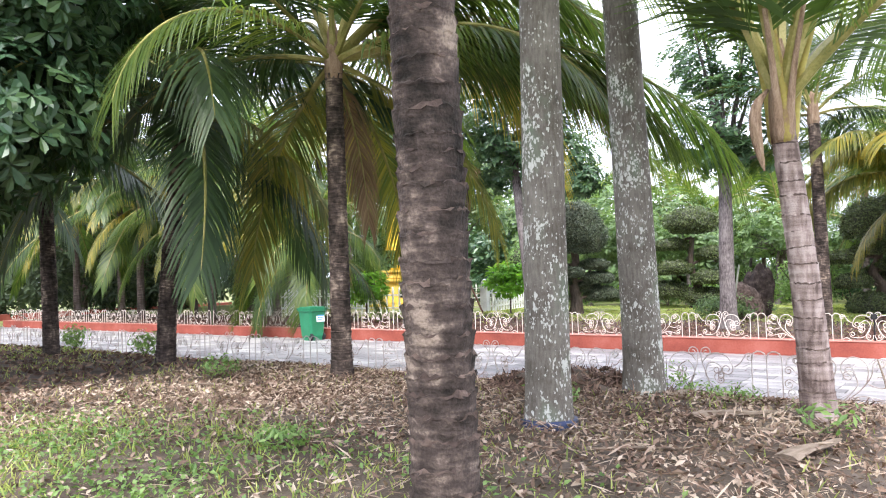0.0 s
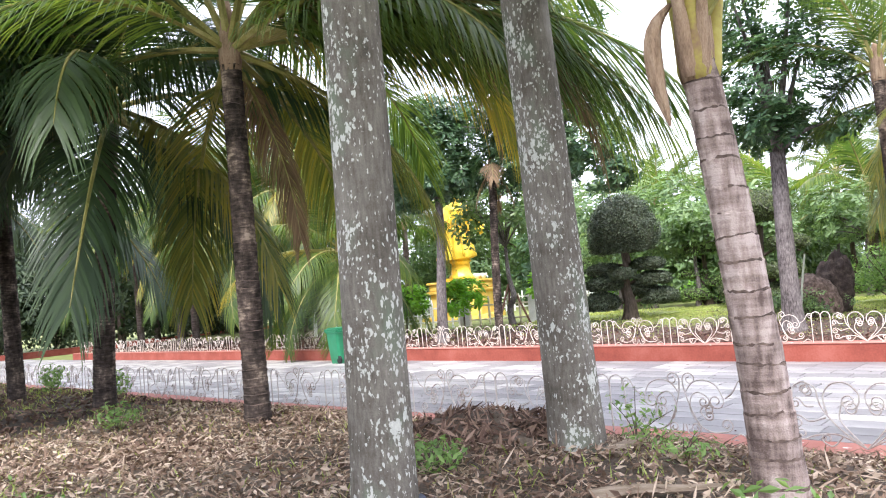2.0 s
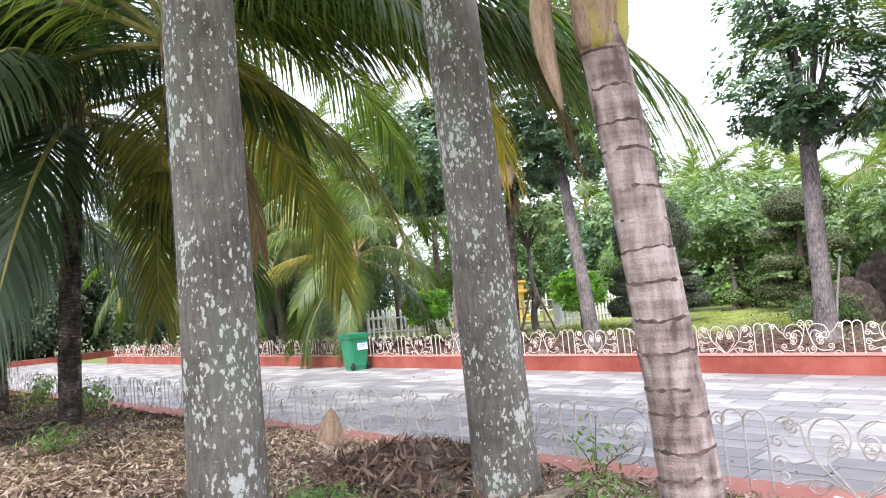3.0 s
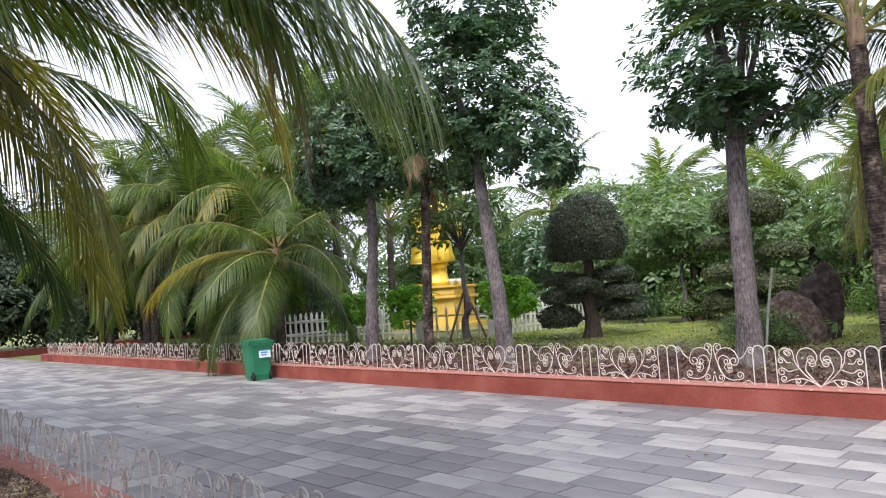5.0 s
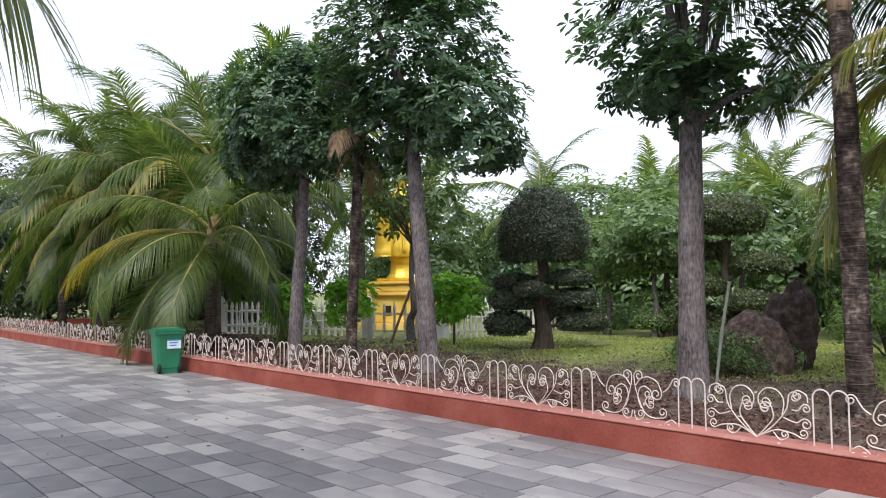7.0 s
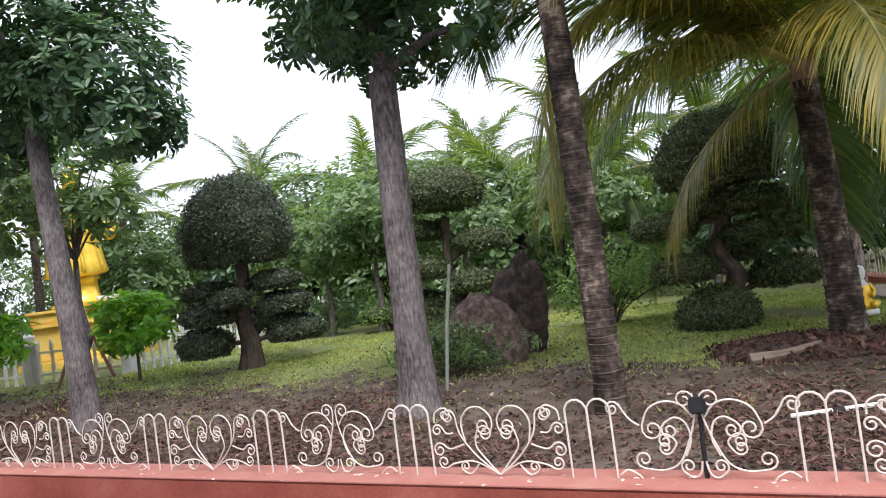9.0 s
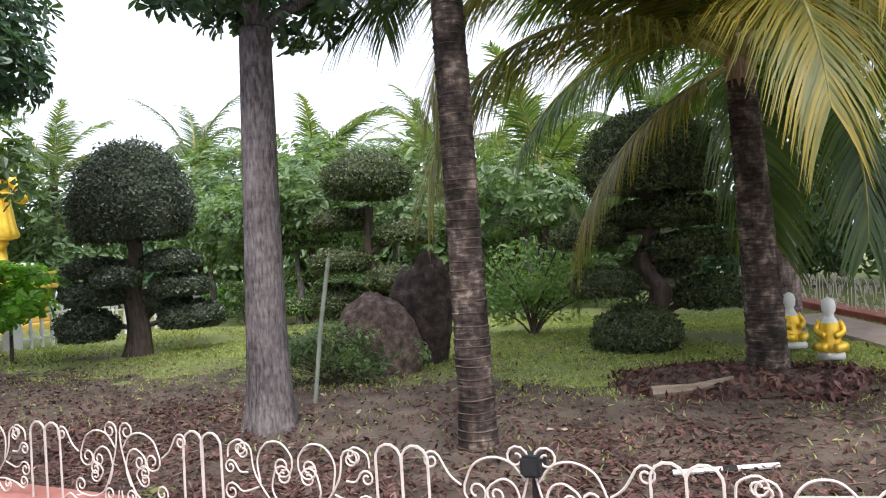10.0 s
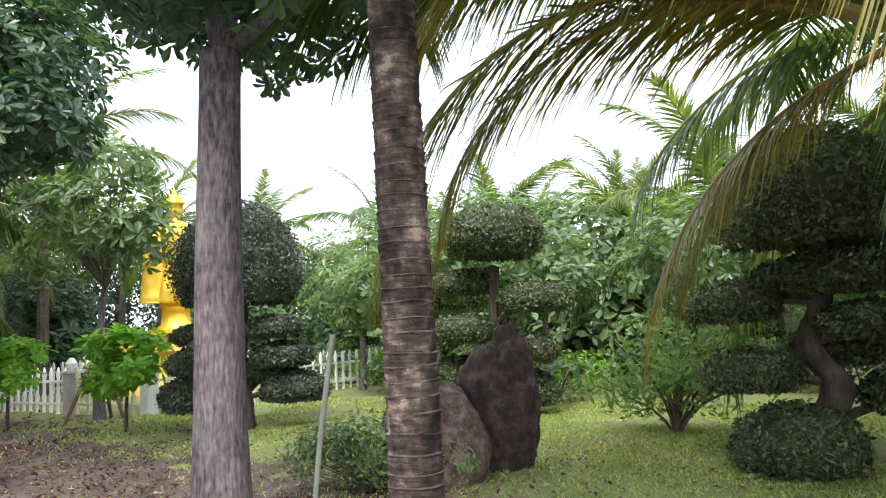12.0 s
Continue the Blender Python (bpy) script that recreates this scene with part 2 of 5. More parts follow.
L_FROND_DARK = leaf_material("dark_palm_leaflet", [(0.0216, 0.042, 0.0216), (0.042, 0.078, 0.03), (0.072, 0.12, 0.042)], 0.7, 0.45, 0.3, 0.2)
L_FROND_DEAD = leaf_material("dead_palm_leaflet", [(0.1, 0.06, 0.04), (0.2, 0.13, 0.08), (0.3, 0.21, 0.13)], 0.9, 0.8, 0.25)
L_BROAD = leaf_material("broad_leaf", [(0.0298, 0.066, 0.0407), (0.0559, 0.1155, 0.0591), (0.1119, 0.1898, 0.0832)], 0.9, 0.35, 0.28)
L_MID = leaf_material("mid_green_leaf", [(0.056, 0.1, 0.048), (0.113, 0.184, 0.08), (0.21, 0.295, 0.13)], 0.9, 0.4, 0.35)
L_LIGHT = leaf_material("bright_green_leaf", [(0.091, 0.221, 0.026), (0.182, 0.39, 0.0455), (0.325, 0.546, 0.078)], 0.8, 0.4, 0.4)
L_TOPI = leaf_material("clipped_dark_leaf", [(0.02, 0.032, 0.02), (0.045, 0.065, 0.04), (0.085, 0.108, 0.07), (0.14, 0.165, 0.12)], 1.3, 0.36, 0.2)
L_TOPI_GREEN = leaf_material("clipped_green_leaf", [(0.0661, 0.1288, 0.0421), (0.1324, 0.2343, 0.0734), (0.2648, 0.3982, 0.1313)], 1.0, 0.4, 0.25)
L_GRASS = leaf_material("grass_blade", [(0.15, 0.2, 0.055), (0.29, 0.355, 0.105), (0.5, 0.5, 0.21)], 0.9, 0.6, 0.35)
L_WEED = leaf_material("weed_leaf", [(0.08, 0.15, 0.045), (0.15, 0.25, 0.08), (0.25, 0.36, 0.13)], 0.9, 0.55, 0.35)
L_LITTER = leaf_material("dry_leaf", [(0.085, 0.05, 0.036), (0.23, 0.153, 0.115), (0.52, 0.42, 0.345)], 1.3, 0.85, 0.1)
L_LITTER_BROWN = leaf_material("brown_dry_leaf", [(0.055, 0.03, 0.023), (0.13, 0.078, 0.06), (0.27, 0.18, 0.14)], 1.3, 0.85, 0.1)
L_LITTER_RED = leaf_material("red_brown_dry_leaf", [(0.0372, 0.0163, 0.0149), (0.0965, 0.0409, 0.0356), (0.1857, 0.0965, 0.0816)], 1.3, 0.8, 0.1)
M_ROCK_DARK = material("black_brown_rock", [(0.0187, 0.014, 0.0125), (0.0546, 0.039, 0.0343), (0.1248, 0.0936, 0.0811)], 9, 0.95, 1.0, 60)
M_ROCK_BROWN = material("brown_rock", [(0.04, 0.027, 0.022), (0.12, 0.082, 0.068), (0.24, 0.18, 0.15)], 14, 0.97, 1.0, 70)
M_GOLD = material("gold_paint", [(0.627, 0.38, 0.038), (0.817, 0.532, 0.057), (0.9025, 0.665, 0.133)], 3, 0.32, 0.15, 50, metal=0.45)
M_YELLOW = material("yellow_plaster", [(0.62, 0.4, 0.07), (0.74, 0.5, 0.11), (0.8, 0.6, 0.2)], 2, 0.6, 0.12, 40)
M_WHITE = material("white_painted_plaster", [(0.552, 0.552, 0.5244), (0.6992, 0.6992, 0.6716), (0.7728, 0.7728, 0.7452)], 4, 0.6, 0.15, 50)
# baluster colour with the yellow reflected sunlight mixed into it
M_YELLOW_LIT = material("yellow_lit_baluster", [(0.5, 0.46, 0.38), (0.66, 0.6, 0.46), (0.74, 0.68, 0.55)], 4, 0.55, 0.15, 50)
M_TILE = material("pale_platform_tile", [(0.5, 0.46, 0.42), (0.64, 0.6, 0.55), (0.72, 0.68, 0.64)], 2, 0.5, 0.08, 60)
M_BIN = material("green_plastic", [(0.012, 0.15, 0.07), (0.018, 0.2, 0.095), (0.03, 0.25, 0.13)], 2, 0.42, 0.06, 120, shine=0.2)
M_BLACK = material("black_rubber", [(0.012, 0.012, 0.013), (0.025, 0.025, 0.027)], 9, 0.7, 0.1)
M_LABEL = material("white_sticker", [(0.62, 0.72, 0.8), (0.75, 0.82, 0.86)], 6, 0.5, 0.0)
M_BLUE = material("blue_print", [(0.05, 0.22, 0.5), (0.08, 0.3, 0.6)], 6, 0.5, 0.0)
M_TAPE = material("blue_plastic_tape", [(0.02, 0.03, 0.07), (0.035, 0.05, 0.12)], 9, 0.4, 0.2)
M_WOOD = material("weathered_wood", [(0.12, 0.085, 0.065), (0.22, 0.17, 0.13), (0.3, 0.24, 0.19)], 6, 0.9, 0.5, 60, stretch=(1, 6, 6))
M_STAKE = material("red_brown_stake", [(0.12, 0.06, 0.045), (0.22, 0.12, 0.09)], 8, 0.85, 0.4, 60)
M_STAKE_GREY = material("grey_green_stake", [(0.2, 0.22, 0.18), (0.32, 0.34, 0.28)], 8, 0.85, 0.3, 60)
M_CONCRETE = material("pale_concrete", [(0.36, 0.34, 0.32), (0.5, 0.48, 0.45)], 5, 0.85, 0.3, 60)
M_BRICKRED = material("brick_red_paving", [(0.27, 0.2, 0.175), (0.38, 0.31, 0.28)], 3, 0.8, 0.2, 50)
# dark fill for pad cores: the shade between leaves is in its colour
M_CORE = material("core_shade", [(0.0324, 0.0378, 0.0243), (0.081, 0.0864, 0.054)], 9, 0.95, 0.6)
M_COCONUT = material("coconut_husk", [(0.16, 0.14, 0.05), (0.28, 0.22, 0.09)], 6, 0.6, 0.2)


# ---- building helpers ----
def mesh_of(name, verts, faces, mat, smooth=False):
    me = bpy.data.meshes.new(name)
    me.from_pydata([tuple(v) for v in verts], [], [tuple(f) for f in faces])
    for m in mat if isinstance(mat, (list, tuple)) else [mat]:
        me.materials.append(m)
    if smooth:
        me.polygons.foreach_set("use_smooth", [True] * len(me.polygons))
    me.update()
    return me


def put(name, me, m=None, parent=None, label=""):
    ob = new(name, me)
    if parent is not None:
        ob.parent = parent
    if m is not None:
        ob.matrix_basis = m
    return tagged(ob, label)


def thing(name, x, y, z, label, category, group="", rz=0.0):
    ob = new(name)
    ob.empty_display_size = 0.1
    ob.matrix_basis = pose(x, y, z, 0, 0, rz)
    return tagged(ob, label, category, group)


class Build:
    """Collects vertices and faces of one mesh."""

    def __init__(self):
        self.v, self.f = [], []

    def add(self, verts, faces):
        k = len(self.v)
        self.v += [tuple(v) for v in verts]
        self.f += [tuple(i + k for i in f) for f in faces]
        return self

    def box(self, x0, y0, z0, x1, y1, z1, bevel=0.0, m=None):
        bm = bmesh.new()
        bmesh.ops.create_cube(bm, size=1)
        for v in bm.verts:
            v.co = Vector(((x0 + x1) / 2 + v.co.x * (x1 - x0), (y0 + y1) / 2 + v.co.y * (y1 - y0), (z0 + z1) / 2 + v.co.z * (z1 - z0)))
        if bevel:
            bmesh.ops.bevel(bm, geom=bm.edges[:], offset=bevel, segments=2, affect="EDGES")
        if m is not None:
            bm.transform(m)
        bm.verts.index_update()
        self.add([v.co[:] for v in bm.verts], [[v.index for v in f.verts] for f in bm.faces])
        bm.free()
        return self

    def tube(self, pts, radii, sides=6, cap=True):
        pts = [Vector(p) for p in pts]
        rings, up = [], None
        for i, p in enumerate(pts):
            d = (pts[min(i + 1, len(pts) - 1)] - pts[max(i - 1, 0)]).normalized()
            if up is None:
                up = Vector((0, 0, 1)) if abs(d.z) < 0.9 else Vector((1, 0, 0))
            a = d.cross(up).normalized()
            up = a.cross(d).normalized()
            r = radii[i] if isinstance(radii, (list, tuple)) else radii
            rings.append([p + (a * math.cos(2 * math.pi * k / sides) + up * math.sin(2 * math.pi * k / sides)) * r for k in range(sides)])
        k0 = len(self.v)
        for ring in rings:
            self.v += [q[:] for q in ring]
        for i in range(len(pts) - 1):
            for k in range(sides):
                b, c = k0 + i * sides, (k + 1) % sides
                self.f.append((b + k, b + c, b + sides + c, b + sides + k))
        if cap:
            self.f.append(tuple(k0 + k for k in reversed(range(sides))))
            self.f.append(tuple(k0 + (len(pts) - 1) * sides + k for k in range(sides)))
        return self

    def lathe(self, profile, sides=16, sx=1.0, sy=1.0, at=(0, 0, 0)):
        k0 = len(self.v)
        for r, z in profile:
            self.v += [(at[0] + sx * r * math.cos(2 * math.pi * k / sides), at[1] + sy * r * math.sin(2 * math.pi * k / sides), at[2] + z) for k in range(sides)]
        for i in range(len(profile) - 1):
            for k in range(sides):
                c, b = (k + 1) % sides, k0 + i * sides
                self.f.append((b + k, b + c, b + sides + c, b + sides + k))
        self.f.append(tuple(k0 + k for k in reversed(range(sides))))
        self.f.append(tuple(k0 + (len(profile) - 1) * sides + k for k in range(sides)))
        return self

    def mesh(self, name, mat, smooth=False):
        return mesh_of(name, self.v, self.f, mat, smooth)


def part(name, build, mat, parent, label="", m=None, smooth=False):
    return put(name, build.mesh(name, mat, smooth), m, parent, label)


def leaf_cloud(centres, outward, size, rng, aspect=0.45, tilt=0.7, vary=0.35, droop=0.0):
    """Kite-shaped folded leaves as one mesh's verts and faces; outward gives each leaf's facing."""
    n = len(centres)
    out = outward + rng.normal(0, tilt, (n, 3))
    out /= np.linalg.norm(out, axis=1, keepdims=True) + 1e-9
    along = np.cross(out, rng.normal(0, 1, (n, 3)))
    along[:, 2] -= droop
    along /= np.linalg.norm(along, axis=1, keepdims=True) + 1e-9
    side = np.cross(out, along)
    side /= np.linalg.norm(side, axis=1, keepdims=True) + 1e-9
    s = size * (1 + rng.uniform(-vary, vary, (n, 1)))
    w = s * aspect / 2
    base, tip = centres - along * s / 2, centres + along * s / 2
    mid = centres + along * s * 0.08
    verts = np.stack([base, mid + side * w + out * w * 0.35, tip, mid - side * w + out * w * 0.35], 1).reshape(-1, 3)
    k = np.arange(n)[:, None] * 4
    faces = np.concatenate([k + [0, 1, 2], k + [0, 2, 3]], 1).reshape(-1, 3)
    return verts, faces


def blob(rx, ry, rz, rng, seg=18, rough=0.06, flat=0.0):
    """A lumpy closed shape for the inside of clipped foliage or for stones."""
    bm = bmesh.new()
    bmesh.ops.create_uvsphere(bm, u_segments=seg, v_segments=max(8, seg // 2), radius=1)
    off = Vector(rng.uniform(-50, 50, 3))
    for v in bm.verts:
        k = 1 + rough * 2 * noise.noise(v.co * 2.3 + off) + rough * noise.noise(v.co * 6 + off) + rough * 0.5 * noise.noise(v.co * 15 + off)
        v.co = Vector((v.co.x * rx * k, v.co.y * ry * k, max(v.co.z, -1 + flat) * rz * k))
    bm.verts.index_update()
    data = [v.co[:] for v in bm.verts], [[v.index for v in f.verts] for f in bm.faces]
    bm.free()
    return data


def structure(ob, label="", category=""):
    return tagged(ob, label, category, kind="structure")


# ---- ground, road and kerbs ----
ROAD_Y0, ROAD_Y1 = -6.32, 0.1


def hill(x, y):
    return 0.06 * noise.noise(Vector((x * 0.35, y * 0.35, 0))) + 0.025 * noise.noise(Vector((x * 1.7, y * 1.7, 4)))


def garden_z(x, y):
    return 0.2 + 0.045 * min(max(y - 0.45, 0), 4.5) + hill(x, y) * min(1, max(0, y - 0.3))


def bank_z(x, y):
    up = 0.28 + 0.22 * min(1, max(0, (-6.65 - y) / 1.1)) - 0.3 * min(1, max(0, (-10.6 - y) / 3.5))
    edge = min(1, max(0, (11.75 - x) / 0.55))
    return (up + hill(x, y)) * edge - 0.03 * (1 - edge)


def sheet(name, x0, x1, y0, y1, step, height, mat):
    nx, ny = int((x1 - x0) / step) + 1, int((y1 - y0) / step) + 1
    xs, ys = np.linspace(x0, x1, nx), np.linspace(y0, y1, ny)
    v = [(x, y, height(x, y)) for y in ys for x in xs]
    f = [(j * nx + i, j * nx + i + 1, (j + 1) * nx + i + 1, (j + 1) * nx + i) for j in range(ny - 1) for i in range(nx - 1)]
    return put(name, mesh_of(name, v, f, mat, True))


structure(put("ground", mesh_of("ground", [(-1500, -1500, -0.06), (1500, -1500, -0.06), (1500, 1500, -0.06), (-1500, 1500, -0.06)], [(0, 1, 2, 3)], M_LAWN)), "flat grassy ground reaching the horizon", "ground")
garden = sheet("garden_bed", -21.4, 30.0, 0.42, 34.0, 0.2, garden_z, M_SOIL)
garden.data.materials.append(M_LAWN)
garden.data.polygons.foreach_set("material_index", [1 if min(1, max(0, (p.center.y - 3.0) / 2.0)) * 0.9 + 0.45 * noise.noise(p.center * 0.8) + 0.3 * noise.noise(p.center * 3) > 0.45 else 0 for p in garden.data.polygons])
structure(garden, "brown soil garden bed with sparse grass and litter", "ground")
structure(sheet("planting_bank", -40.0, 11.8, -22.0, -6.62, 0.22, bank_z, M_SOIL), "raised soil bank covered with dry leaf litter", "ground")
structure(part("road", Build().box(-60, ROAD_Y0, -0.2, 40, ROAD_Y1 + 0.02, -0.012), M_JOINT, None), "paved park road bed of grey stone", "road")
structure(part("entry_path", Build().box(11.7, -24, -0.2, 17.5, ROAD_Y0 - 0.004, -0.008), M_PAVER_ALL, None), "grey paved side path meeting the road", "road")


def kerb(name, x0, x1, y0, y1, h, label):
    ob = structure(part(name, Build().box(x0, y0, -0.1, x1, y1, h - 0.012, 0.01), M_KERB, None), label, "kerb")
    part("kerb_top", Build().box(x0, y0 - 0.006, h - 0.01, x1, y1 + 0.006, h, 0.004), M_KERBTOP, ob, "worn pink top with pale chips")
    return ob


kerb("kerb_far", -21.4, 22.0, 0.1, 0.45, 0.27, "long red painted kerb beside the paved road")
kerb("kerb_near", -40.0, 11.25, -6.66, -6.32, 0.3, "low red painted kerb along the soil bank")
kerb("kerb_end", -30.0, -29.6, -14.0, 18.0, 0.27, "red painted kerb closing the end of the road")
structure(part("kerb_block", Build().box(11.28, -7.6, -0.1, 11.6, -6.4, 0.2, 0.02), M_CONCRETE, None), "pale concrete edging at the bank corner", "kerb")


# ---- wrought iron scroll fences ----
def curl(p, t, side, r, turns=1.3, n=14):
    """Points of a spiral that leaves p along t and winds to its left (side 1) or right (-1)."""
    p, t = Vector(p), Vector(t).normalized()
    nrm = Vector((-t.y, t.x)) * side
    c, out = p + nrm * r, []
    a0 = math.atan2(-nrm.y, -nrm.x)
    for i in range(1, n + 1):
        k = i / n
        rr = r * (1 - 0.72 * k)
        c2 = c
        a = a0 + side * k * turns * 2 * math.pi
        out.append(c2 + Vector((math.cos(a), math.sin(a))) * rr)
    return out


def smooth_line(pts, n=5):
    pts = [Vector(p) for p in pts]
    out = []
    for i in range(len(pts) - 1):
        p0, p1, p2, p3 = pts[max(i - 1, 0)], pts[i], pts[i + 1], pts[min(i + 2, len(pts) - 1)]
        for k in range(n):
            t = k / n
            out.append(0.5 * ((2 * p1) + (p2 - p0) * t + (2 * p0 - 5 * p1 + 4 * p2 - p3) * t * t + (3 * p1 - p0 - 3 * p2 + p3) * t ** 3))
    return out + [pts[-1]]


def stroke(b, pts, start=None, end=None, r=0.0056):
    line = smooth_line(pts)
    if start:
        line = list(reversed(curl(line[0], line[0] - line[1], *start))) + line
    if end:
        line = line + curl(line[-1], line[-1] - line[-2], *end)
    for flip in (-1, 1):
        b.tube([(flip * p.x, 0, p.y) for p in line], r, 4, False)


def finial_panel():
    b = Build()
    stroke(b, [(-0.012, 0.43), (-0.025, 0.33), (-0.07, 0.2), (-0.13, 0.09), (-0.22, 0.05), (-0.33, 0.06)], (1, 0.055), (-1, 0.05))
    stroke(b, [(-0.03, 0.34), (-0.09, 0.41), (-0.18, 0.43), (-0.27, 0.39), (-0.315, 0.3)], None, (1, 0.062))
    stroke(b, [(-0.09, 0.13), (-0.055, 0.22), (-0.075, 0.31), (-0.13, 0.34), (-0.19, 0.31)], None, (1, 0.048))
    stroke(b, [(-0.165, 0.24), (-0.135, 0.2), (-0.165, 0.15)], (1, 0.042), (-1, 0.04))
    stroke(b, [(-0.11, 0.04), (-0.065, 0.012), (-0.025, 0.035), (-0.01, 0.1)], (-1, 0.042), None)
    stroke(b, [(-0.36, 0.02), (-0.42, 0.05), (-0.47, 0.02)], (-1, 0.04), None)
    stroke(b, [(-0.33, 0.3), (-0.385, 0.34), (-0.435, 0.42)], None, (1, 0.045))
    return b


def heart_panel():
    b = Build()
    stroke(b, [(0, 0.01), (-0.08, 0.1), (-0.145, 0.19), (-0.13, 0.28)], None, (-1, 0.055))
    stroke(b, [(0, 0.01), (-0.14, 0.12), (-0.25, 0.26), (-0.275, 0.38)], None, (1, 0.05))
    stroke(b, [(-0.22, 0.22), (-0.235, 0.34), (-0.18, 0.42), (-0.09, 0.43), (-0.025, 0.37), (-0.02, 0.31)], None, (-1, 0.06))
    stroke(b, [(0, 0.01), (-0.16, 0.09), (-0.3, 0.08), (-0.37, 0.05)], None, (-1, 0.042))
    stroke(b, [(-0.14, 0.075), (-0.2, 0.015), (-0.25, 0.03)], None, (-1, 0.035))
    stroke(b, [(-0.23, 0.2), (-0.33, 0.17), (-0.38, 0.2)], None, (1, 0.048))
    stroke(b, [(-0.3, 0.27), (-0.35, 0.27), (-0.38, 0.31)], None, (1, 0.04))
    stroke(b, [(-0.43, 0.34), (-0.42, 0.4), (-0.37, 0.43)], None, (-1, 0.045))
    return b


def hoop(w, h=0.46):
    b = Build()
    pts = [(-w / 2, 0, -0.03), (-w / 2, 0, h - w / 2)] + [(-w / 2 * math.cos(a), 0, h - w / 2 + w / 2 * math.sin(a)) for a in np.linspace(0.3, math.pi - 0.3, 6)] + [(w / 2, 0, h - w / 2), (w / 2, 0, -0.03)]
    return b.tube(pts, 0.0068, 5, False)


PERIOD = 2.46
FINIAL, HEART, HOOP = finial_panel(), heart_panel(), hoop(0.135)


def iron_fence(name, x0, x1, y, z, phase, mat, label, rz=0.0, sx=1.0):
    """A run of fence along x from x0 to x1; phase is the place of one finial."""
    fence = tagged(thing(name, 0, y, z, label, "fence"), kind="structure")
    meshes = [FINIAL.mesh("finial_panel", mat), HEART.mesh("heart_panel", mat), HOOP.mesh("hoop", mat)]
    k = math.ceil((x0 - phase) / PERIOD) - 1
    while phase + k * PERIOD < x1 + PERIOD:
        c = phase + k * PERIOD
        for off, i in ((0, 0), (1.23, 1), (0.56, 2), (0.695, 2), (1.77, 2), (1.905, 2)):
            if x0 <= c + off <= x1:
                put(("finial_panel", "heart_panel", "hoop")[i], meshes[i], pose(c + off, 0, 0, random.uniform(-1.5, 1.5), 0, 0), fence)
        k += 1
    return fence


iron_fence("iron_fence", -21.0, 15.5, 0.28, 0.268, 7.72, M_IRON, "cream painted wrought iron scroll fence on the red kerb")
iron_fence("iron_fence", -38.0, 11.1, -6.5, 0.298, 7.0, M_IRON_NEAR, "thin weathered white iron scroll fence along the bank")


# ---- palms ----
def frond_mesh(name, mat, length=3.4, elevation=40.0, bend=70.0, pairs=70, leaf=0.72, hang=0.5, seed=1, wide_leaf=0.02):
    """A feather leaf along +x: a tapered stalk that bends down, with two rows of narrow leaflets."""
    rng = np.random.default_rng(seed)
    n = 22
    p, pts, dirs = Vector((0, 0, 0)), [], []
    for i in range(n + 1):
        k = i / n
        a = radians(elevation - bend * k ** 1.3)
        d = Vector((math.cos(a), 0, math.sin(a)))
        pts.append(p.copy())
        dirs.append(d)
        p = p + d * (length / n)
    b = Build()
    b.tube(pts, [0.036 * (1 - i / n) ** 0.9 * length / 3.4 + 0.003 for i in range(n + 1)], 5)
    stalk_faces = len(b.f)
    for i in range(pairs):
        k = 0.14 + 0.86 * (i + 0.5) / pairs
        j = min(int(k * n), n - 1)
        o, d = pts[j].lerp(pts[j + 1], k * n - j), dirs[j]
        size = leaf * length / 3.4 * (0.5 + 0.65 * math.sin(math.pi * min(1, 0.12 + k * 0.84)) ** 0.8) * rng.uniform(0.88, 1.08)
        for side in (-1, 1):
            if rng.random() < 0.03:
                continue
            w = rng.uniform(0.9, 1.25) * wide_leaf * length / 3.4 * (1 - 0.3 * k)
            way = (Vector((0, side, 0)) * (0.9 - 0.45 * k) + d * (0.45 + 0.5 * k) + Vector((0, 0, 0.12 - hang * 0.35 + rng.normal(0, 0.07)))).normalized()
            way.rotate(Euler((0, 0, rng.normal(0, 0.06))))
            q, flat = o.copy(), d.cross(way).normalized()
            wide = way.cross(flat).normalized()
            verts = []
            for s in range(4):
                f = s / 3
                ww = w * (0.6 + 0.8 * f if f < 0.4 else 1.15 * (1 - f) + 0.08)
                verts += [q + wide * ww, q - wide * ww]
                way = (way + Vector((0, 0, -hang * (0.25 + 0.35 * s)))).normalized()
                q = q + way * size / 3
            b.add([v[:] for v in verts], [(0, 1, 3, 2), (2, 3, 5, 4), (4, 5, 7, 6)])
    me = b.mesh(name, [mat, M_STALK])
    me.polygons.foreach_set("material_index", [1 if i < stalk_faces else 0 for i in range(len(me.polygons))])
    return me


FRONDS = {}


def frond(kind, mat, fine):
    key = (kind, mat.name, fine)
    if key not in FRONDS:
        elev, bend, hang, seed = {"up": (72, 60, 0.35, 3), "mid": (45, 85, 0.5, 5), "low": (14, 75, 0.6, 7), "hang": (-22, 58, 0.55, 9), "dead": (-45, 42, 0.9, 11), "wide": (30, 55, 0.25, 13), "blade": (-30, 56, 0.05, 15), "arch": (48, 138, 0.5, 17), "drape": (24, 104, 0.5, 19)}[kind]
        FRONDS[key] = frond_mesh("frond", mat, 3.4, elev, bend, {0: 52, 1: 74, 2: 112}[fine], {0: 0.66, 1: 0.86, 2: 0.9}[fine], hang, seed, {0: 0.031, 1: 0.021, 2: 0.0145}[fine])
    return FRONDS[key]


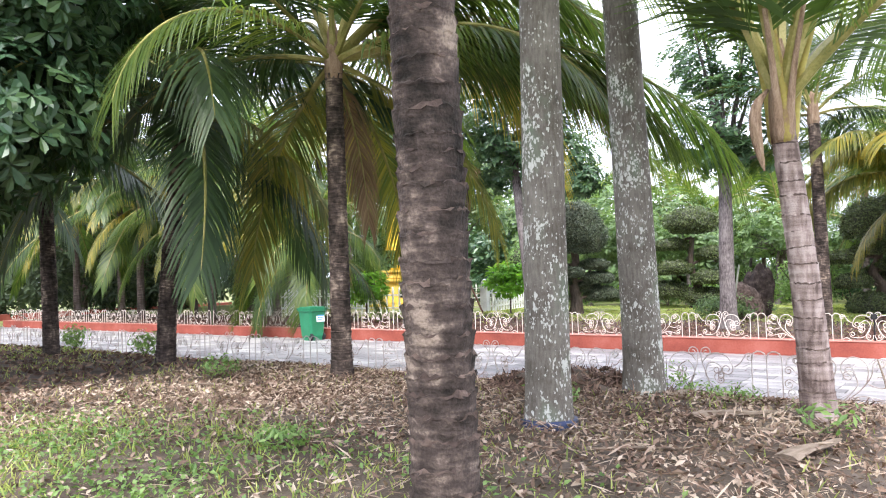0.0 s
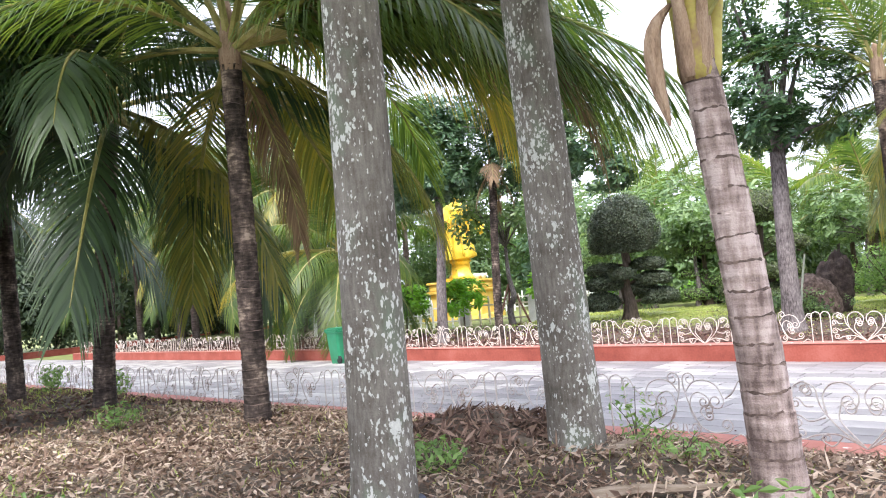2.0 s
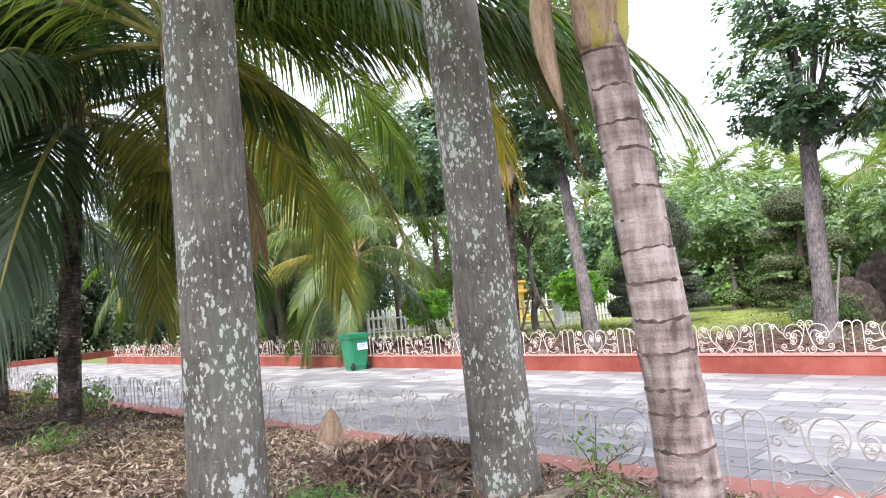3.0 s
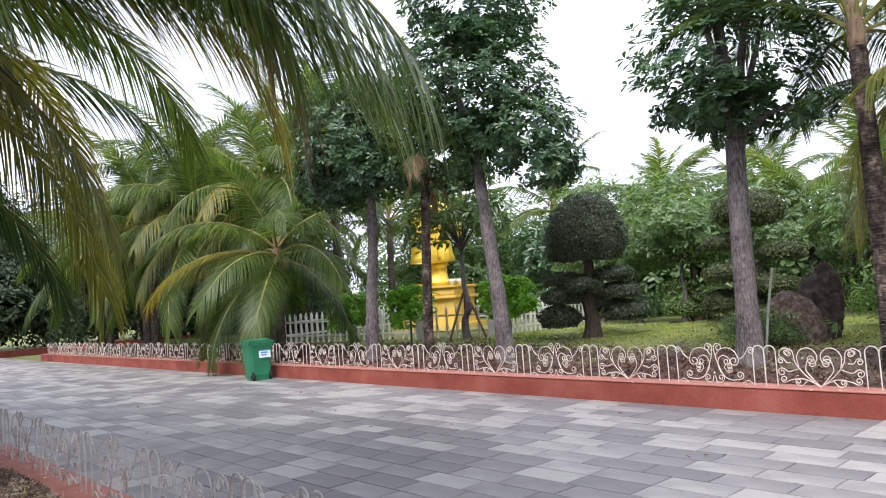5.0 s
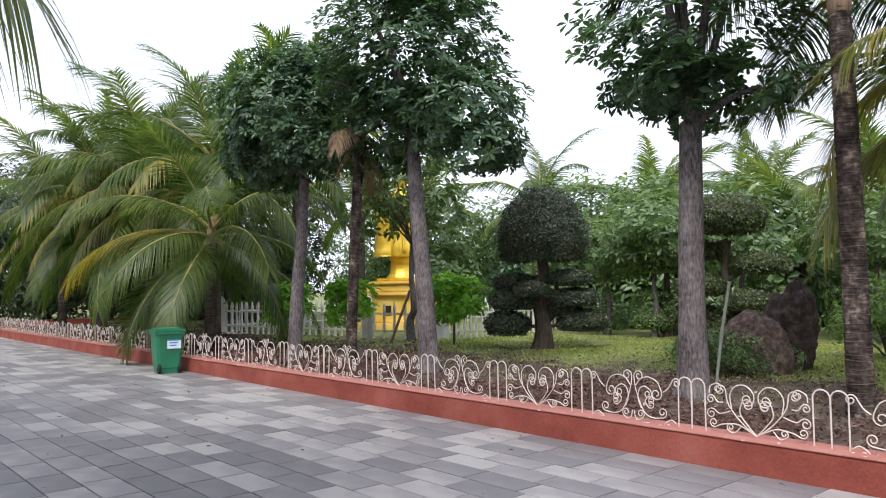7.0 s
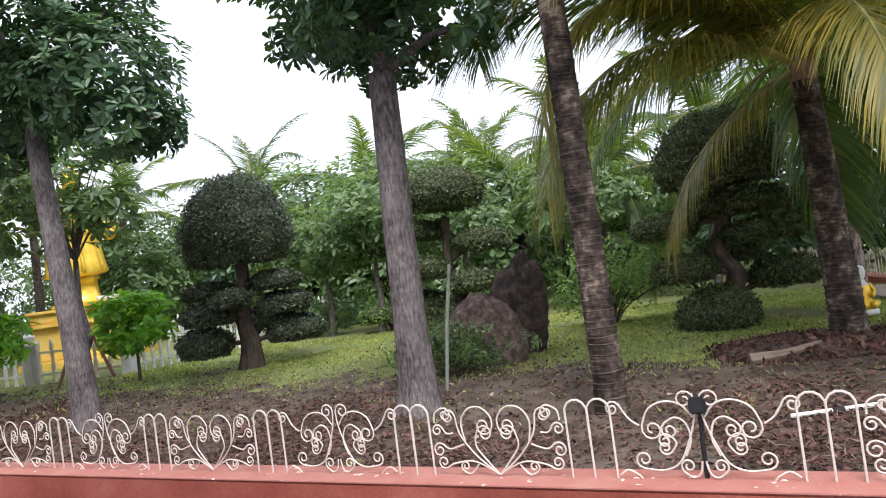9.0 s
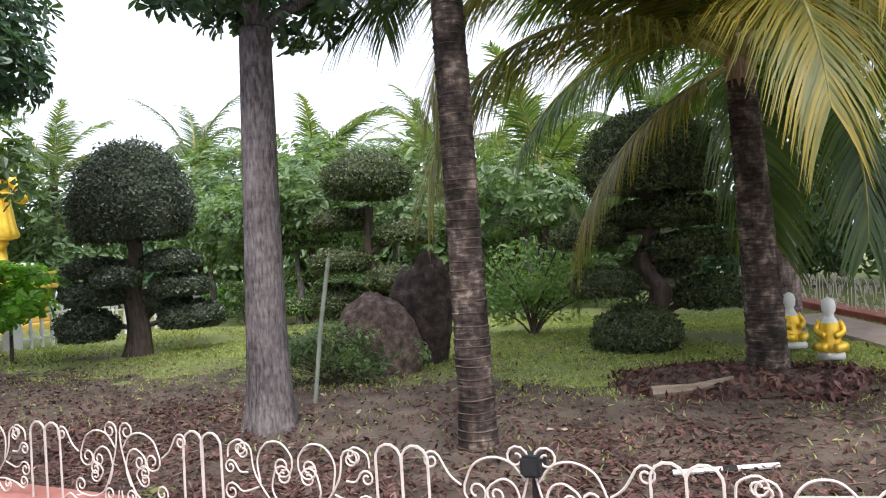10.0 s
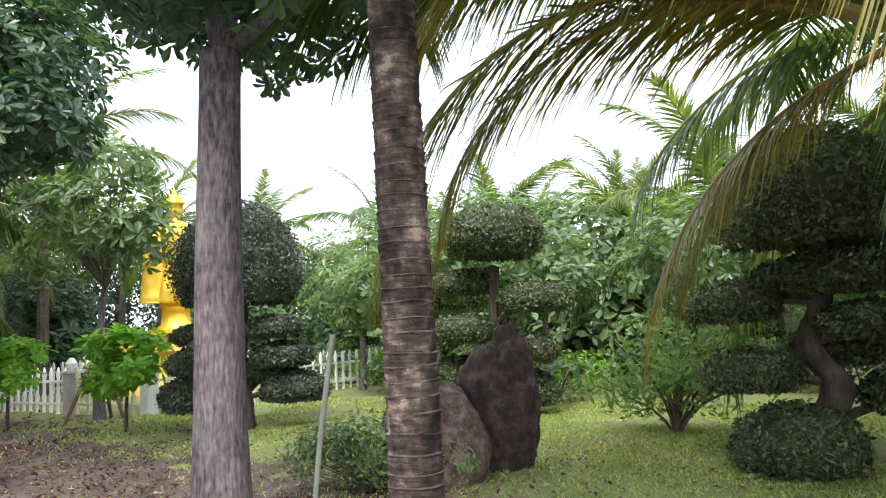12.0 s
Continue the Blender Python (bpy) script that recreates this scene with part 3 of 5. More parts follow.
def palm_trunk(pts, r0, r1, mat, sides=20, ring=0.075, ridge=0.06, flare=0.5, seed=0, groove=0.0, ragged=0.0):
    """A ringed trunk along pts: each leaf scar is a small step with an uneven lip."""
    line = smooth_line([Vector(p) for p in pts], 8)
    lengths = [0.0]
    for a, c in zip(line, line[1:]):
        lengths.append(lengths[-1] + (c - a).length)
    total, rng = lengths[-1], np.random.default_rng(seed)
    v, f, at = [], [], 0.0
    zs = [0.0]
    while zs[-1] < total:
        step = ring * rng.uniform(0.7, 1.3)
        zs += [zs[-1] + step * 0.8, zs[-1] + step * 0.92, zs[-1] + step]
    zs = [min(z, total) for z in zs]
    phase = rng.uniform(0, 100)
    for i, z in enumerate(zs):
        j = max(0, min(len(line) - 2, int(np.searchsorted(lengths, z)) - 1))
        k = (z - lengths[j]) / max(1e-6, lengths[j + 1] - lengths[j])
        c = line[j].lerp(line[j + 1], k)
        r = r0 + (r1 - r0) * z / total + r0 * flare * math.exp(-z / 0.16)
        saw = (-0.4, 0.5, 1.0, -0.6)[i % 3 if i % 3 else 0]
        for s in range(sides):
            a = 2 * math.pi * s / sides
            wob = noise.noise(Vector((math.cos(a) * 1.4, math.sin(a) * 1.4, z * 5 + phase)))
            edge = noise.noise(Vector((math.cos(a) * 3, math.sin(a) * 3, z * 14 + phase)))
            rr = r * (1 + 0.04 * wob + ridge * saw * (0.6 + 0.9 * edge))
            dz = ring * (0.18 * noise.noise(Vector((math.cos(a) * 0.7, math.sin(a) * 0.7, (i + 2) // 3 * 3.7 + phase))) + ragged * noise.noise(Vector((math.cos(a) * 4, math.sin(a) * 4, i * 2.1 + phase))))
            v.append((c.x + rr * math.cos(a), c.y + rr * math.sin(a), c.z + (dz if 0 < i < len(zs) - 1 else 0)))
    for i in range(len(zs) - 1):
        for s in range(sides):
            t = (s + 1) % sides
            f.append((i * sides + s, i * sides + t, (i + 1) * sides + t, (i + 1) * sides + s))
    f.append(tuple((len(zs) - 1) * sides + s for s in range(sides)))
    me = mesh_of("trunk", v, f, [mat, M_RING], False)
    # groove faces under each lip take the dark scar colour to deepen their shade
    if groove:
        dark = []
        for i in range(len(zs) - 1):
            for s in range(sides):
                a = 2 * math.pi * s / sides
                dark.append(1 if i % 3 == 2 and noise.noise(Vector((math.cos(a) * 0.7, math.sin(a) * 0.7, i * 1.7 + phase))) > 0.5 - groove else 0)
        me.polygons.foreach_set("material_index", dark + [0])
    return me


def palm(x, y, z, height, r0, r1, lean=(0, 0), bark=None, crown="full", scale=1.0, fine=1, leaf=None, turn=0.0, label="", group="", extra=(), seed=0, sheath=False, coconuts=0, bow=0.0, ring=0.075, ridge=0.085, groove=0.0, ragged=0.0, flare=0.35):
    p = thing("coconut_palm", x, y, z, label or "coconut palm with ringed grey trunk and arching fronds", "palm tree", group)
    top = Vector((lean[0], lean[1], height))
    pts = [(0, 0, -0.12), (lean[0] * 0.2 + bow, lean[1] * 0.2, height * 0.3), (lean[0] * 0.6 + bow, lean[1] * 0.6, height * 0.7), top]
    put("trunk", palm_trunk(pts, r0, r1, bark or M_PALM, {0: 9, 1: 16, 2: 40}[fine], ring, ridge, flare, seed, groove, ragged), None, p)
    rng = random.Random(seed)
    heart = Build()
    heart.lathe([(r1 * 0.98, -0.12), (r1 * 1.12, 0.03), (r1 * 1.05, 0.2), (r1 * 0.8, 0.4), (r1 * 0.3, 0.6)], 12)
    part("crown_heart", heart, M_SHEATH if sheath else M_FIBRE, p, "fibrous brown leaf bases", Matrix.Translation(top), True)
    leaf = leaf or L_FROND
    plan = {"full": ["up"] * 4 + ["mid"] * 5 + ["low"] * 6 + ["hang"] * 4, "thin": ["up"] * 3 + ["mid"] * 4 + ["low"] * 3, "far": ["up"] * 4 + ["mid"] * 5 + ["low"] * 4, "none": []}[crown]
    for i, kind in enumerate(plan):
        a = turn + i * 137.5 + rng.uniform(-14, 14)
        s = scale * rng.uniform(0.88, 1.1)
        m = Matrix.Translation(top + Vector((0, 0, {"up": 0.35, "mid": 0.25, "low": 0.1, "hang": 0.0, "arch": 0.2}[kind]))) @ pose(0, 0, 0, rng.uniform(-18, 18), rng.uniform(-8, 8), a) @ Matrix.Diagonal((s, s, s, 1))
        put("frond", frond(kind, leaf, fine), m, p)
    for kind, a, s, roll, mat, *more in extra:
        m = Matrix.Translation(top + Vector((0, 0, 0.12))) @ pose(0, 0, 0, roll, more[0] if more else 0, a) @ Matrix.Diagonal((s, s, s, 1))
        put("frond", frond(kind, mat, fine), m, p)
    for i in range(coconuts):
        a = rng.uniform(0, 6.28)
        part("coconut", Build().add(*blob(0.1, 0.1, 0.13, np.random.default_rng(i), 10, 0.03)), M_COCONUT, p, "", Matrix.Translation(top + Vector((math.cos(a) * 0.2, math.sin(a) * 0.2, -0.15 - 0.1 * (i % 3)))), True)
    return p


# ---- broad-leaved trees and clipped trees ----
def rosettes(centres, axis, size, rng, per=7, aspect=0.42):
    """Whorls of leaves round each centre, as verts and faces."""
    n = len(centres)
    ax = axis / (np.linalg.norm(axis, axis=1, keepdims=True) + 1e-9)
    ref = np.cross(ax, rng.normal(0, 1, (n, 3)))
    ref /= np.linalg.norm(ref, axis=1, keepdims=True) + 1e-9
    bi = np.cross(ax, ref)
    allv = []
    for k in range(per):
        a = 2 * np.pi * k / per + rng.uniform(-0.3, 0.3, (n, 1))
        rad = ref * np.cos(a) + bi * np.sin(a)
        along = rad + ax * rng.uniform(-0.1, 0.75, (n, 1))
        along[:, 2] -= 0.15
        along /= np.linalg.norm(along, axis=1, keepdims=True)
        side = np.cross(ax, along)
        side /= np.linalg.norm(side, axis=1, keepdims=True) + 1e-9
        up = np.cross(along, side)
        s = size * rng.uniform(0.65, 1.2, (n, 1))
        w = s * aspect / 2
        b = centres + along * s * 0.08
        allv.append(np.stack([b, centres + along * s * 0.45 - side * w * 0.75 + up * w * 0.2, centres + along * s * 0.8 - side * w + up * w * 0.2, centres + along * s * 1.05 - up * w * 0.3, centres + along * s * 0.8 + side * w + up * w * 0.2, centres + along * s * 0.45 + side * w * 0.75 + up * w * 0.2], 1).reshape(-1, 3))
    v = np.concatenate(allv)
    k = np.arange(len(v) // 6)[:, None] * 6
    return v, np.concatenate([k + [0, 1, 2, 3], k + [0, 3, 4, 5]], 1).reshape(-1, 4)


def crown_points(blobs, n, rng, shell=0.55, gap=0.0):
    pts, outs = [], []
    vol = np.array([b[3] * b[4] * b[5] for b in blobs]) ** 0.7
    for (cx, cy, cz, rx, ry, rz), share in zip(blobs, vol / vol.sum()):
        m = max(6, int(n * share))
        d = rng.normal(0, 1, (m, 3))
        d /= np.linalg.norm(d, axis=1, keepdims=True)
        r = rng.uniform(shell, 1.08, (m, 1)) ** 0.6
        q = d * r * [rx, ry, rz] + [cx, cy, cz]
        keep = np.array([noise.noise(Vector(w * 1.6)) > gap - 0.5 for w in q])
        pts.append(q[keep])
        outs.append((d / [rx, ry, rz])[keep])
    return np.concatenate(pts), np.concatenate(outs)


def bark_trunk(pts, radii, mat, sides=18, ridges=0.05, flare=0.0, seed=0):
    line = smooth_line([Vector(p) for p in pts], 7)
    n = len(line)
    v, f = [], []
    for i, c in enumerate(line):
        k = i / (n - 1) * (len(radii) - 1)
        j = min(int(k), len(radii) - 2)
        r = radii[j] + (radii[j + 1] - radii[j]) * (k - j)
        h = c.z - line[0].z
        for s in range(sides):
            a = 2 * math.pi * s / sides
            root = flare * math.exp(-h / 0.18) * (1 + 0.7 * math.sin(5 * a + seed) + 0.4 * math.sin(3 * a + 2 * seed))
            w = ridges * noise.noise(Vector((math.cos(a) * 4, math.sin(a) * 4, c.z * 0.9 + seed * 7)))
            rr = r * (1 + w * 2) + root
            v.append((c.x + rr * math.cos(a), c.y + rr * math.sin(a), c.z))
    for i in range(n - 1):
        for s in range(sides):
            t = (s + 1) % sides
            f.append((i * sides + s, i * sides + t, (i + 1) * sides + t, (i + 1) * sides + s))
    f.append(tuple((n - 1) * sides + s for s in range(sides)))
    return mesh_of("trunk", v, f, mat, True)


def limbs(start, ends, r, mat, parent, seed=0):
    rng = random.Random(seed)
    for e in ends:
        s, e = Vector(start), Vector(e)
        mid = s.lerp(e, 0.5) + Vector((rng.uniform(-0.1, 0.1), rng.uniform(-0.1, 0.1), 0.12))
        part("limb", Build().tube(smooth_line([s, mid, e], 4), [r * (1 - 0.75 * i / 8) for i in range(9)], 6), mat, parent, "", None, True)


def broad_tree(x, y, z, trunk, radii, blobs, n, size, leaf, bark, label, seed=0, gap=0.25, per=7, flare=0.08, twigs=6, name="broadleaf_tree", aspect=0.42):
    t = thing(name, x, y, z, label, "tree")
    rng = np.random.default_rng(seed)
    put("trunk", bark_trunk(trunk, radii, bark, 28, 0.04, flare, seed), None, t)
    c, o = crown_points(blobs, n, rng, 0.35, gap)
    o[:, 2] += 0.4 * np.abs(o).max()
    put("crown", mesh_of("crown", *rosettes(c, o, size, rng, per, aspect), leaf), None, t, "leafy crown with gaps")
    picks = c[rng.choice(len(c), min(len(c), twigs), replace=False)]
    limbs(trunk[-1], [Vector(p) for p in picks], radii[-1] * 0.55, bark, t, seed)
    return t


def pad_mesh(rx, ry, rz, leaf, size, n, rng, flat=0.35, shaggy=0.05):
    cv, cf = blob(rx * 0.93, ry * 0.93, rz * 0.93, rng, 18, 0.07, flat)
    d = rng.normal(0, 1, (n, 3))
    d /= np.linalg.norm(d, axis=1, keepdims=True)
    d[:, 2] = np.maximum(d[:, 2], -1 + flat + rng.uniform(0, 0.08, n))
    off = rng.uniform(-50, 50, 3)
    k = np.array([1 + 0.12 * noise.noise(Vector(w * 2.3 + off)) + 0.05 * noise.noise(Vector(w * 6 + off)) for w in d])[:, None] + rng.normal(0, shaggy, (n, 1))
    lv, lf = leaf_cloud(d * k * [rx, ry, rz], d / [rx, ry, rz] * min(rx, rz), size, rng, 0.5, 0.75)
    faces = [tuple(f) for f in cf] + [tuple(f + len(cv)) for f in lf]
    # the solid core is coloured as inner shade, the leaves sit over it
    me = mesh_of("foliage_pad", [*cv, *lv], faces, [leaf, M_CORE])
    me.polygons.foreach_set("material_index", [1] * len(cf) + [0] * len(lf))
    return me


def topiary(x, y, z, trunk, radii, pads, leaf, size, label, density=900, seed=0, bark=None, name="topiary_tree", flare=0.1):
    t = thing(name, x, y, z, label, "topiary")
    rng = np.random.default_rng(seed)
    put("trunk", bark_trunk(trunk, radii, bark or M_DARKBARK, 14, 0.08, flare, seed), None, t)
    zs = [p[2] for p in trunk]
    for px, py, pz, rx, ry, rz, *flat in pads:
        area = 4 * math.pi * ((rx * ry) ** 1.6 / 3 + (rx * rz) ** 1.6 / 3 + (ry * rz) ** 1.6 / 3) ** (1 / 1.6)
        put("foliage_pad", pad_mesh(rx, ry, rz, leaf, size, int(area * density), rng, flat[0] if flat else 0.35), Matrix.Translation((px, py, pz)), t)
        if math.hypot(px, py) > 0.2:
            j = min(range(len(zs)), key=lambda i: abs(zs[i] - (pz - 0.15)))
            part("branch", Build().tube(smooth_line([trunk[j], Vector(trunk[j]).lerp(Vector((px, py, pz - 0.05)), 0.5) + Vector((0, 0, 0.05)), (px, py, pz - 0.05)], 4), [0.05 - 0.003 * i for i in range(9)], 6), bark or M_DARKBARK, t)
    return t


def bush(name, x, y, z, blobs, n, size, leaf, label, seed=0, stems=5, aspect=0.45, stem_r=0.02):
    t = thing(name, x, y, z, label, "shrub")
    rng = np.random.default_rng(seed)
    c, o = crown_points(blobs, n, rng, 0.2, 0.15)
    put("foliage", mesh_of("foliage", *leaf_cloud(c, o, size, rng, aspect, 0.9, 0.4, 0.3), leaf), None, t)
    for i in rng.choice(len(c), min(stems, len(c)), replace=False):
        e = Vector(c[i])
        part("stem", Build().tube(smooth_line([(0, 0, -0.05), (e.x * 0.3, e.y * 0.3, e.z * 0.5), e], 3), [stem_r * (1 - 0.1 * j) for j in range(7)], 5), M_DARKBARK, t)
    return t


# ---- palms on the bank ----
palm(10.75, -12.46, bank_z(10.75, -12.46), 5.2, 0.088, 0.08, (-0.12, -0.1), M_PALM_DARK, "full", 1.0, 2, label="dark coconut palm trunk with deep peeling leaf rings", seed=2, ring=0.055, ridge=0.11, groove=0.7, ragged=0.35, flare=0.12)
palm_c = palm(10.87, -8.41, 0.46, 2.05, 0.112, 0.078, (-0.13, -0.11), M_PALM_PALE, "none", 1.05, 2, label="pale pinkish coconut palm with yellow-green leaf sheaths", seed=4, turn=40, ring=0.105, ridge=0.06, groove=0.72, ragged=0.1, extra=[("up", a, 1.0 + 0.02 * (a % 7), 0, L_FROND) for a in (35, 95, 150, 205, 262, 320)] + [("mid", 75, 0.95, 0, L_FROND), ("up", 180, 1.05, 10, L_FROND), ("mid", 345, 1.0, 0, L_FROND)])
part("leaf_sheath", Build().tube(smooth_line([(-0.11, -0.13, 1.93), (-0.1, -0.15, 2.12), (-0.12, -0.16, 2.4), (-0.16, -0.18, 2.75)], 3), [0.05, 0.058, 0.055, 0.05, 0.045, 0.04, 0.036, 0.034, 0.032, 0.03], 10), M_SHEATH, palm_c, "yellow-green leaf sheath", None, True)
for sa, sr in ((150, 0.05), (35, 0.045), (265, 0.04), (320, 0.035)):
    ca, sn = math.cos(radians(sa)), math.sin(radians(sa))
    part("leaf_sheath", Build().tube(smooth_line([(-0.13 + 0.05 * ca, -0.11 + 0.05 * sn, 1.95), (-0.13 + 0.085 * ca, -0.11 + 0.085 * sn, 2.15), (-0.13 + 0.15 * ca, -0.11 + 0.15 * sn, 2.45), (-0.13 + 0.26 * ca, -0.11 + 0.26 * sn, 2.8)], 3), [sr, sr * 1.15, sr, sr * 0.85, sr * 0.72, sr * 0.62, sr * 0.55, sr * 0.5, sr * 0.45, sr * 0.42], 9), M_FIBRE if sa > 200 else M_SHEATH, palm_c, "brown-green leaf base", None, True)
part("hanging_spathe", Build().tube(smooth_line([(-0.2, -0.17, 2.3), (-0.26, -0.24, 2.18), (-0.265, -0.25, 1.98), (-0.23, -0.23, 1.74)], 4), [0.012, 0.016, 0.022, 0.03, 0.036, 0.04, 0.042, 0.042, 0.04, 0.034, 0.026, 0.016, 0.005], 7), M_FIBRE, palm_c, "withered brown flower sheath")
palm(6.03, -8.02, 0.42, 3.45, 0.115, 0.095, (-0.02, 0.0), M_PALM_DARK, "none", 1.02, 2, label="slim coconut palm with a hanging frond beside the bank path", seed=6, turn=20, groove=0.5, flare=0.6, extra=[("up", a, 1.0, 0, L_FROND) for a in (15, 90, 165, 240, 310)] + [("mid", a, 1.05, 0, L_FROND_DARK) for a in (150, 196, 250)] + [("drape", 268, 0.92, 0, L_FROND), ("low", 205, 0.95, 0, L_FROND_DARK), ("hang", 165, 1.0, 0, L_FROND_YELLOW), ("arch", 50, 1.3, 0, L_FROND), ("arch", 30, 1.2, 0, L_FROND), ("mid", 62, 1.3, 0, L_FROND), ("mid", 345, 1.0, 0, L_FROND), ("hang", 108, 0.95, 0, L_FROND_YELLOW), ("drape", 96, 1.0, 0, L_FROND), ("low", 128, 0.95, 0, L_FROND_YELLOW), ("drape", 66, 1.1, 0, L_FROND_YELLOW), ("low", 5, 1.05, 0, L_FROND), ("hang", 55, 0.85, 0, L_FROND_YELLOW), ("low", 28, 1.2, 0, L_FROND), ("low", 44, 1.25, 8, L_FROND), ("low", 36, 1.3, 0, L_FROND), ("low", 31, 1.4, -6, L_FROND), ("mid", 41, 1.35, 0, L_FROND), ("drape", 40, 1.2, 0, L_FROND_DEAD), ("arch", 74, 1.2, 0, L_FROND_DEAD), ("dead", 110, 0.6, 0, L_FROND_DEAD)])
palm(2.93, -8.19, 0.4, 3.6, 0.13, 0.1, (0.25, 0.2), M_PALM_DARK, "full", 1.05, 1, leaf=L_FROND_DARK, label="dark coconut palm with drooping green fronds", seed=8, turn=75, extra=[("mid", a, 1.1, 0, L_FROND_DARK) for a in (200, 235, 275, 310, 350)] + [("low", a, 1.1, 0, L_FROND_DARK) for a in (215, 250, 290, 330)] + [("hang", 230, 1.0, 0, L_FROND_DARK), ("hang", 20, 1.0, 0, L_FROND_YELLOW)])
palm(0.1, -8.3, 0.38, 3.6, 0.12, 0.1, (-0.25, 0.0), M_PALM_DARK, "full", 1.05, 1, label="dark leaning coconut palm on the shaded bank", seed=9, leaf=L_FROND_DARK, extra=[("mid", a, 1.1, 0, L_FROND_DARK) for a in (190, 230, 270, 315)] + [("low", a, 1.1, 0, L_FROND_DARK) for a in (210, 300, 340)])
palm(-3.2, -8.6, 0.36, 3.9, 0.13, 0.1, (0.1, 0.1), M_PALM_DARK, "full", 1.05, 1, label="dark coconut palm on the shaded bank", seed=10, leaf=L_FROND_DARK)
palm(-7.0, -8.4, 0.36, 4.2, 0.13, 0.1, (0.1, 0.1), M_PALM_DARK, "full", 1.05, 0, label="dark coconut palm on the shaded bank", seed=12, leaf=L_FROND_DARK)


def royal(x, y, z, h, r0, r1, lean, seed):
    t = thing("royal_palm", x, y, z, "tall grey palm with smooth lichen-spotted trunk", "palm tree", "lichen-spotted palms on the bank")
    put("trunk", bark_trunk([(0, 0, -0.15), (lean[0] * 0.3, lean[1] * 0.3, h * 0.3), (lean[0] * 0.7, lean[1] * 0.7, h * 0.7), (*lean, h)], [r0 * 1.12, r0, r0 * 0.5 + r1 * 0.5, r1], M_LICHEN, 26, 0.02, r0 * 0.25, seed), None, t)
    for i in range(12):
        put("frond", frond(("up", "mid", "low")[i % 3], L_FROND, 1), Matrix.Translation((*lean, h - 0.1)) @ pose(0, 0, 0, 0, 0, i * 137.5), t)
    return t


grey_a = royal(9.33, -9.37, 0.45, 7.5, 0.145, 0.12, (0.06, 0.05), 1)
part("tape_band", Build().lathe([(0.2, 0.0), (0.207, 0.03), (0.196, 0.075)], 26), M_TAPE, grey_a, "dark blue plastic tape round the foot", Matrix.Translation((0, 0, 0.03)), True)
royal(9.43, -7.84, 0.45, 7.5, 0.155, 0.115, (-0.18, -0.12), 2)
# big dark tree over the bank
broad_tree(2.2, -11.2, 0.3, [(0, 0, -0.2), (0.1, 0, 1.2), (0, 0.1, 2.6)], [0.2, 0.17, 0.13], [(0, 0, 4.2, 2.2, 2.0, 1.7), (1.3, 0.6, 3.2, 1.5, 1.3, 1.1), (0.9, -0.2, 2.3, 1.1, 1.0, 0.8), (-1.5, 0.5, 3.6, 1.6, 1.4, 1.2), (0, 0, 6, 2.2, 2.2, 1.6), (1.6, 0.8, 4.6, 1.5, 1.4, 1.2)], 5200, 0.19, L_BROAD, M_DARKBARK, "dense dark green tree hanging over the bank", 21, 0.0, 5)

# ---- trees in the garden ----
GROUND = garden_z
broad_tree(-0.84, 1.52, GROUND(-0.84, 1.52), [(0, 0, -0.2), (0.05, 0.03, 1.2), (0.12, 0.1, 2.4), (0.16, 0.12, 3.6)], [0.15, 0.12, 0.11, 0.09], [(-0.2, 0, 4.9, 1.55, 1.5, 1.2), (0.5, 0.2, 4.1, 1.1, 1.0, 0.6), (-0.9, 0, 4.1, 1.1, 1.0, 0.7), (0.2, 0.2, 5.6, 1.0, 1.0, 0.6)], 3200, 0.15, L_BROAD, M_BARK, "young broadleaf tree with a rounded green crown", 31, 0.2)
palm(0.85, 1.69, GROUND(0.85, 1.69), 3.9, 0.1, 0.09, (0.15, 0.1), M_PALM_DARK, "none", 1.0, 1, label="slim dark palm with a withered brown crown", seed=14, extra=[("dead", 20, 0.3, 0, L_FROND_DEAD), ("dead", 120, 0.32, 0, L_FROND_DEAD), ("dead", 230, 0.3, 0, L_FROND_DEAD), ("low", 310, 0.5, 0, L_FROND_DEAD), ("mid", 60, 0.6, 0, L_FROND_DARK), ("mid", 180, 0.6, 0, L_FROND_DARK), ("up", 300, 0.6, 0, L_FROND_DARK)])
broad_tree(2.86, 1.83, GROUND(2.86, 1.83), [(0, 0, -0.2), (-0.12, 0, 1.2), (-0.28, 0.0, 2.6), (-0.45, 0, 4.2)], [0.17, 0.14, 0.12, 0.1], [(-0.5, 0, 5.3, 1.7, 1.6, 1.3), (0.5, 0.2, 4.2, 1.2, 1.0, 0.7), (1.1, 0.1, 3.5, 0.7, 0.7, 0.45), (-1.1, 0.2, 4.2, 1.2, 1.0, 0.8), (-0.2, 0.1, 6.9, 1.4, 1.4, 1.0)], 3600, 0.15, L_BROAD, M_BARK, "broadleaf tree with a grey-brown trunk and dark leathery leaves", 32, 0.3)
broad_tree(7.33, 2.08, GROUND(7.33, 2.08), [(0, 0, -0.2), (0.0, 0, 0.9), (0.02, 0.0, 2.0), (0.04, 0.02, 3.2)], [0.2, 0.155, 0.14, 0.13], [(0.0, 0, 4.5, 1.4, 1.4, 0.9), (-0.6, 0.3, 3.8, 0.7, 0.65, 0.28), (0.7, 0.1, 3.55, 0.75, 0.7, 0.32), (0.3, -0.5, 3.6, 0.7, 0.6, 0.3), (-0.2, 0.7, 3.55, 0.7, 0.6, 0.32), (0, 0.3, 5.8, 1.3, 1.3, 1.0)], 2000, 0.15, L_BROAD, M_BARK, "broadleaf tree with a straight grey trunk and whorled dark leaves", 33, 0.4, flare=0.1)
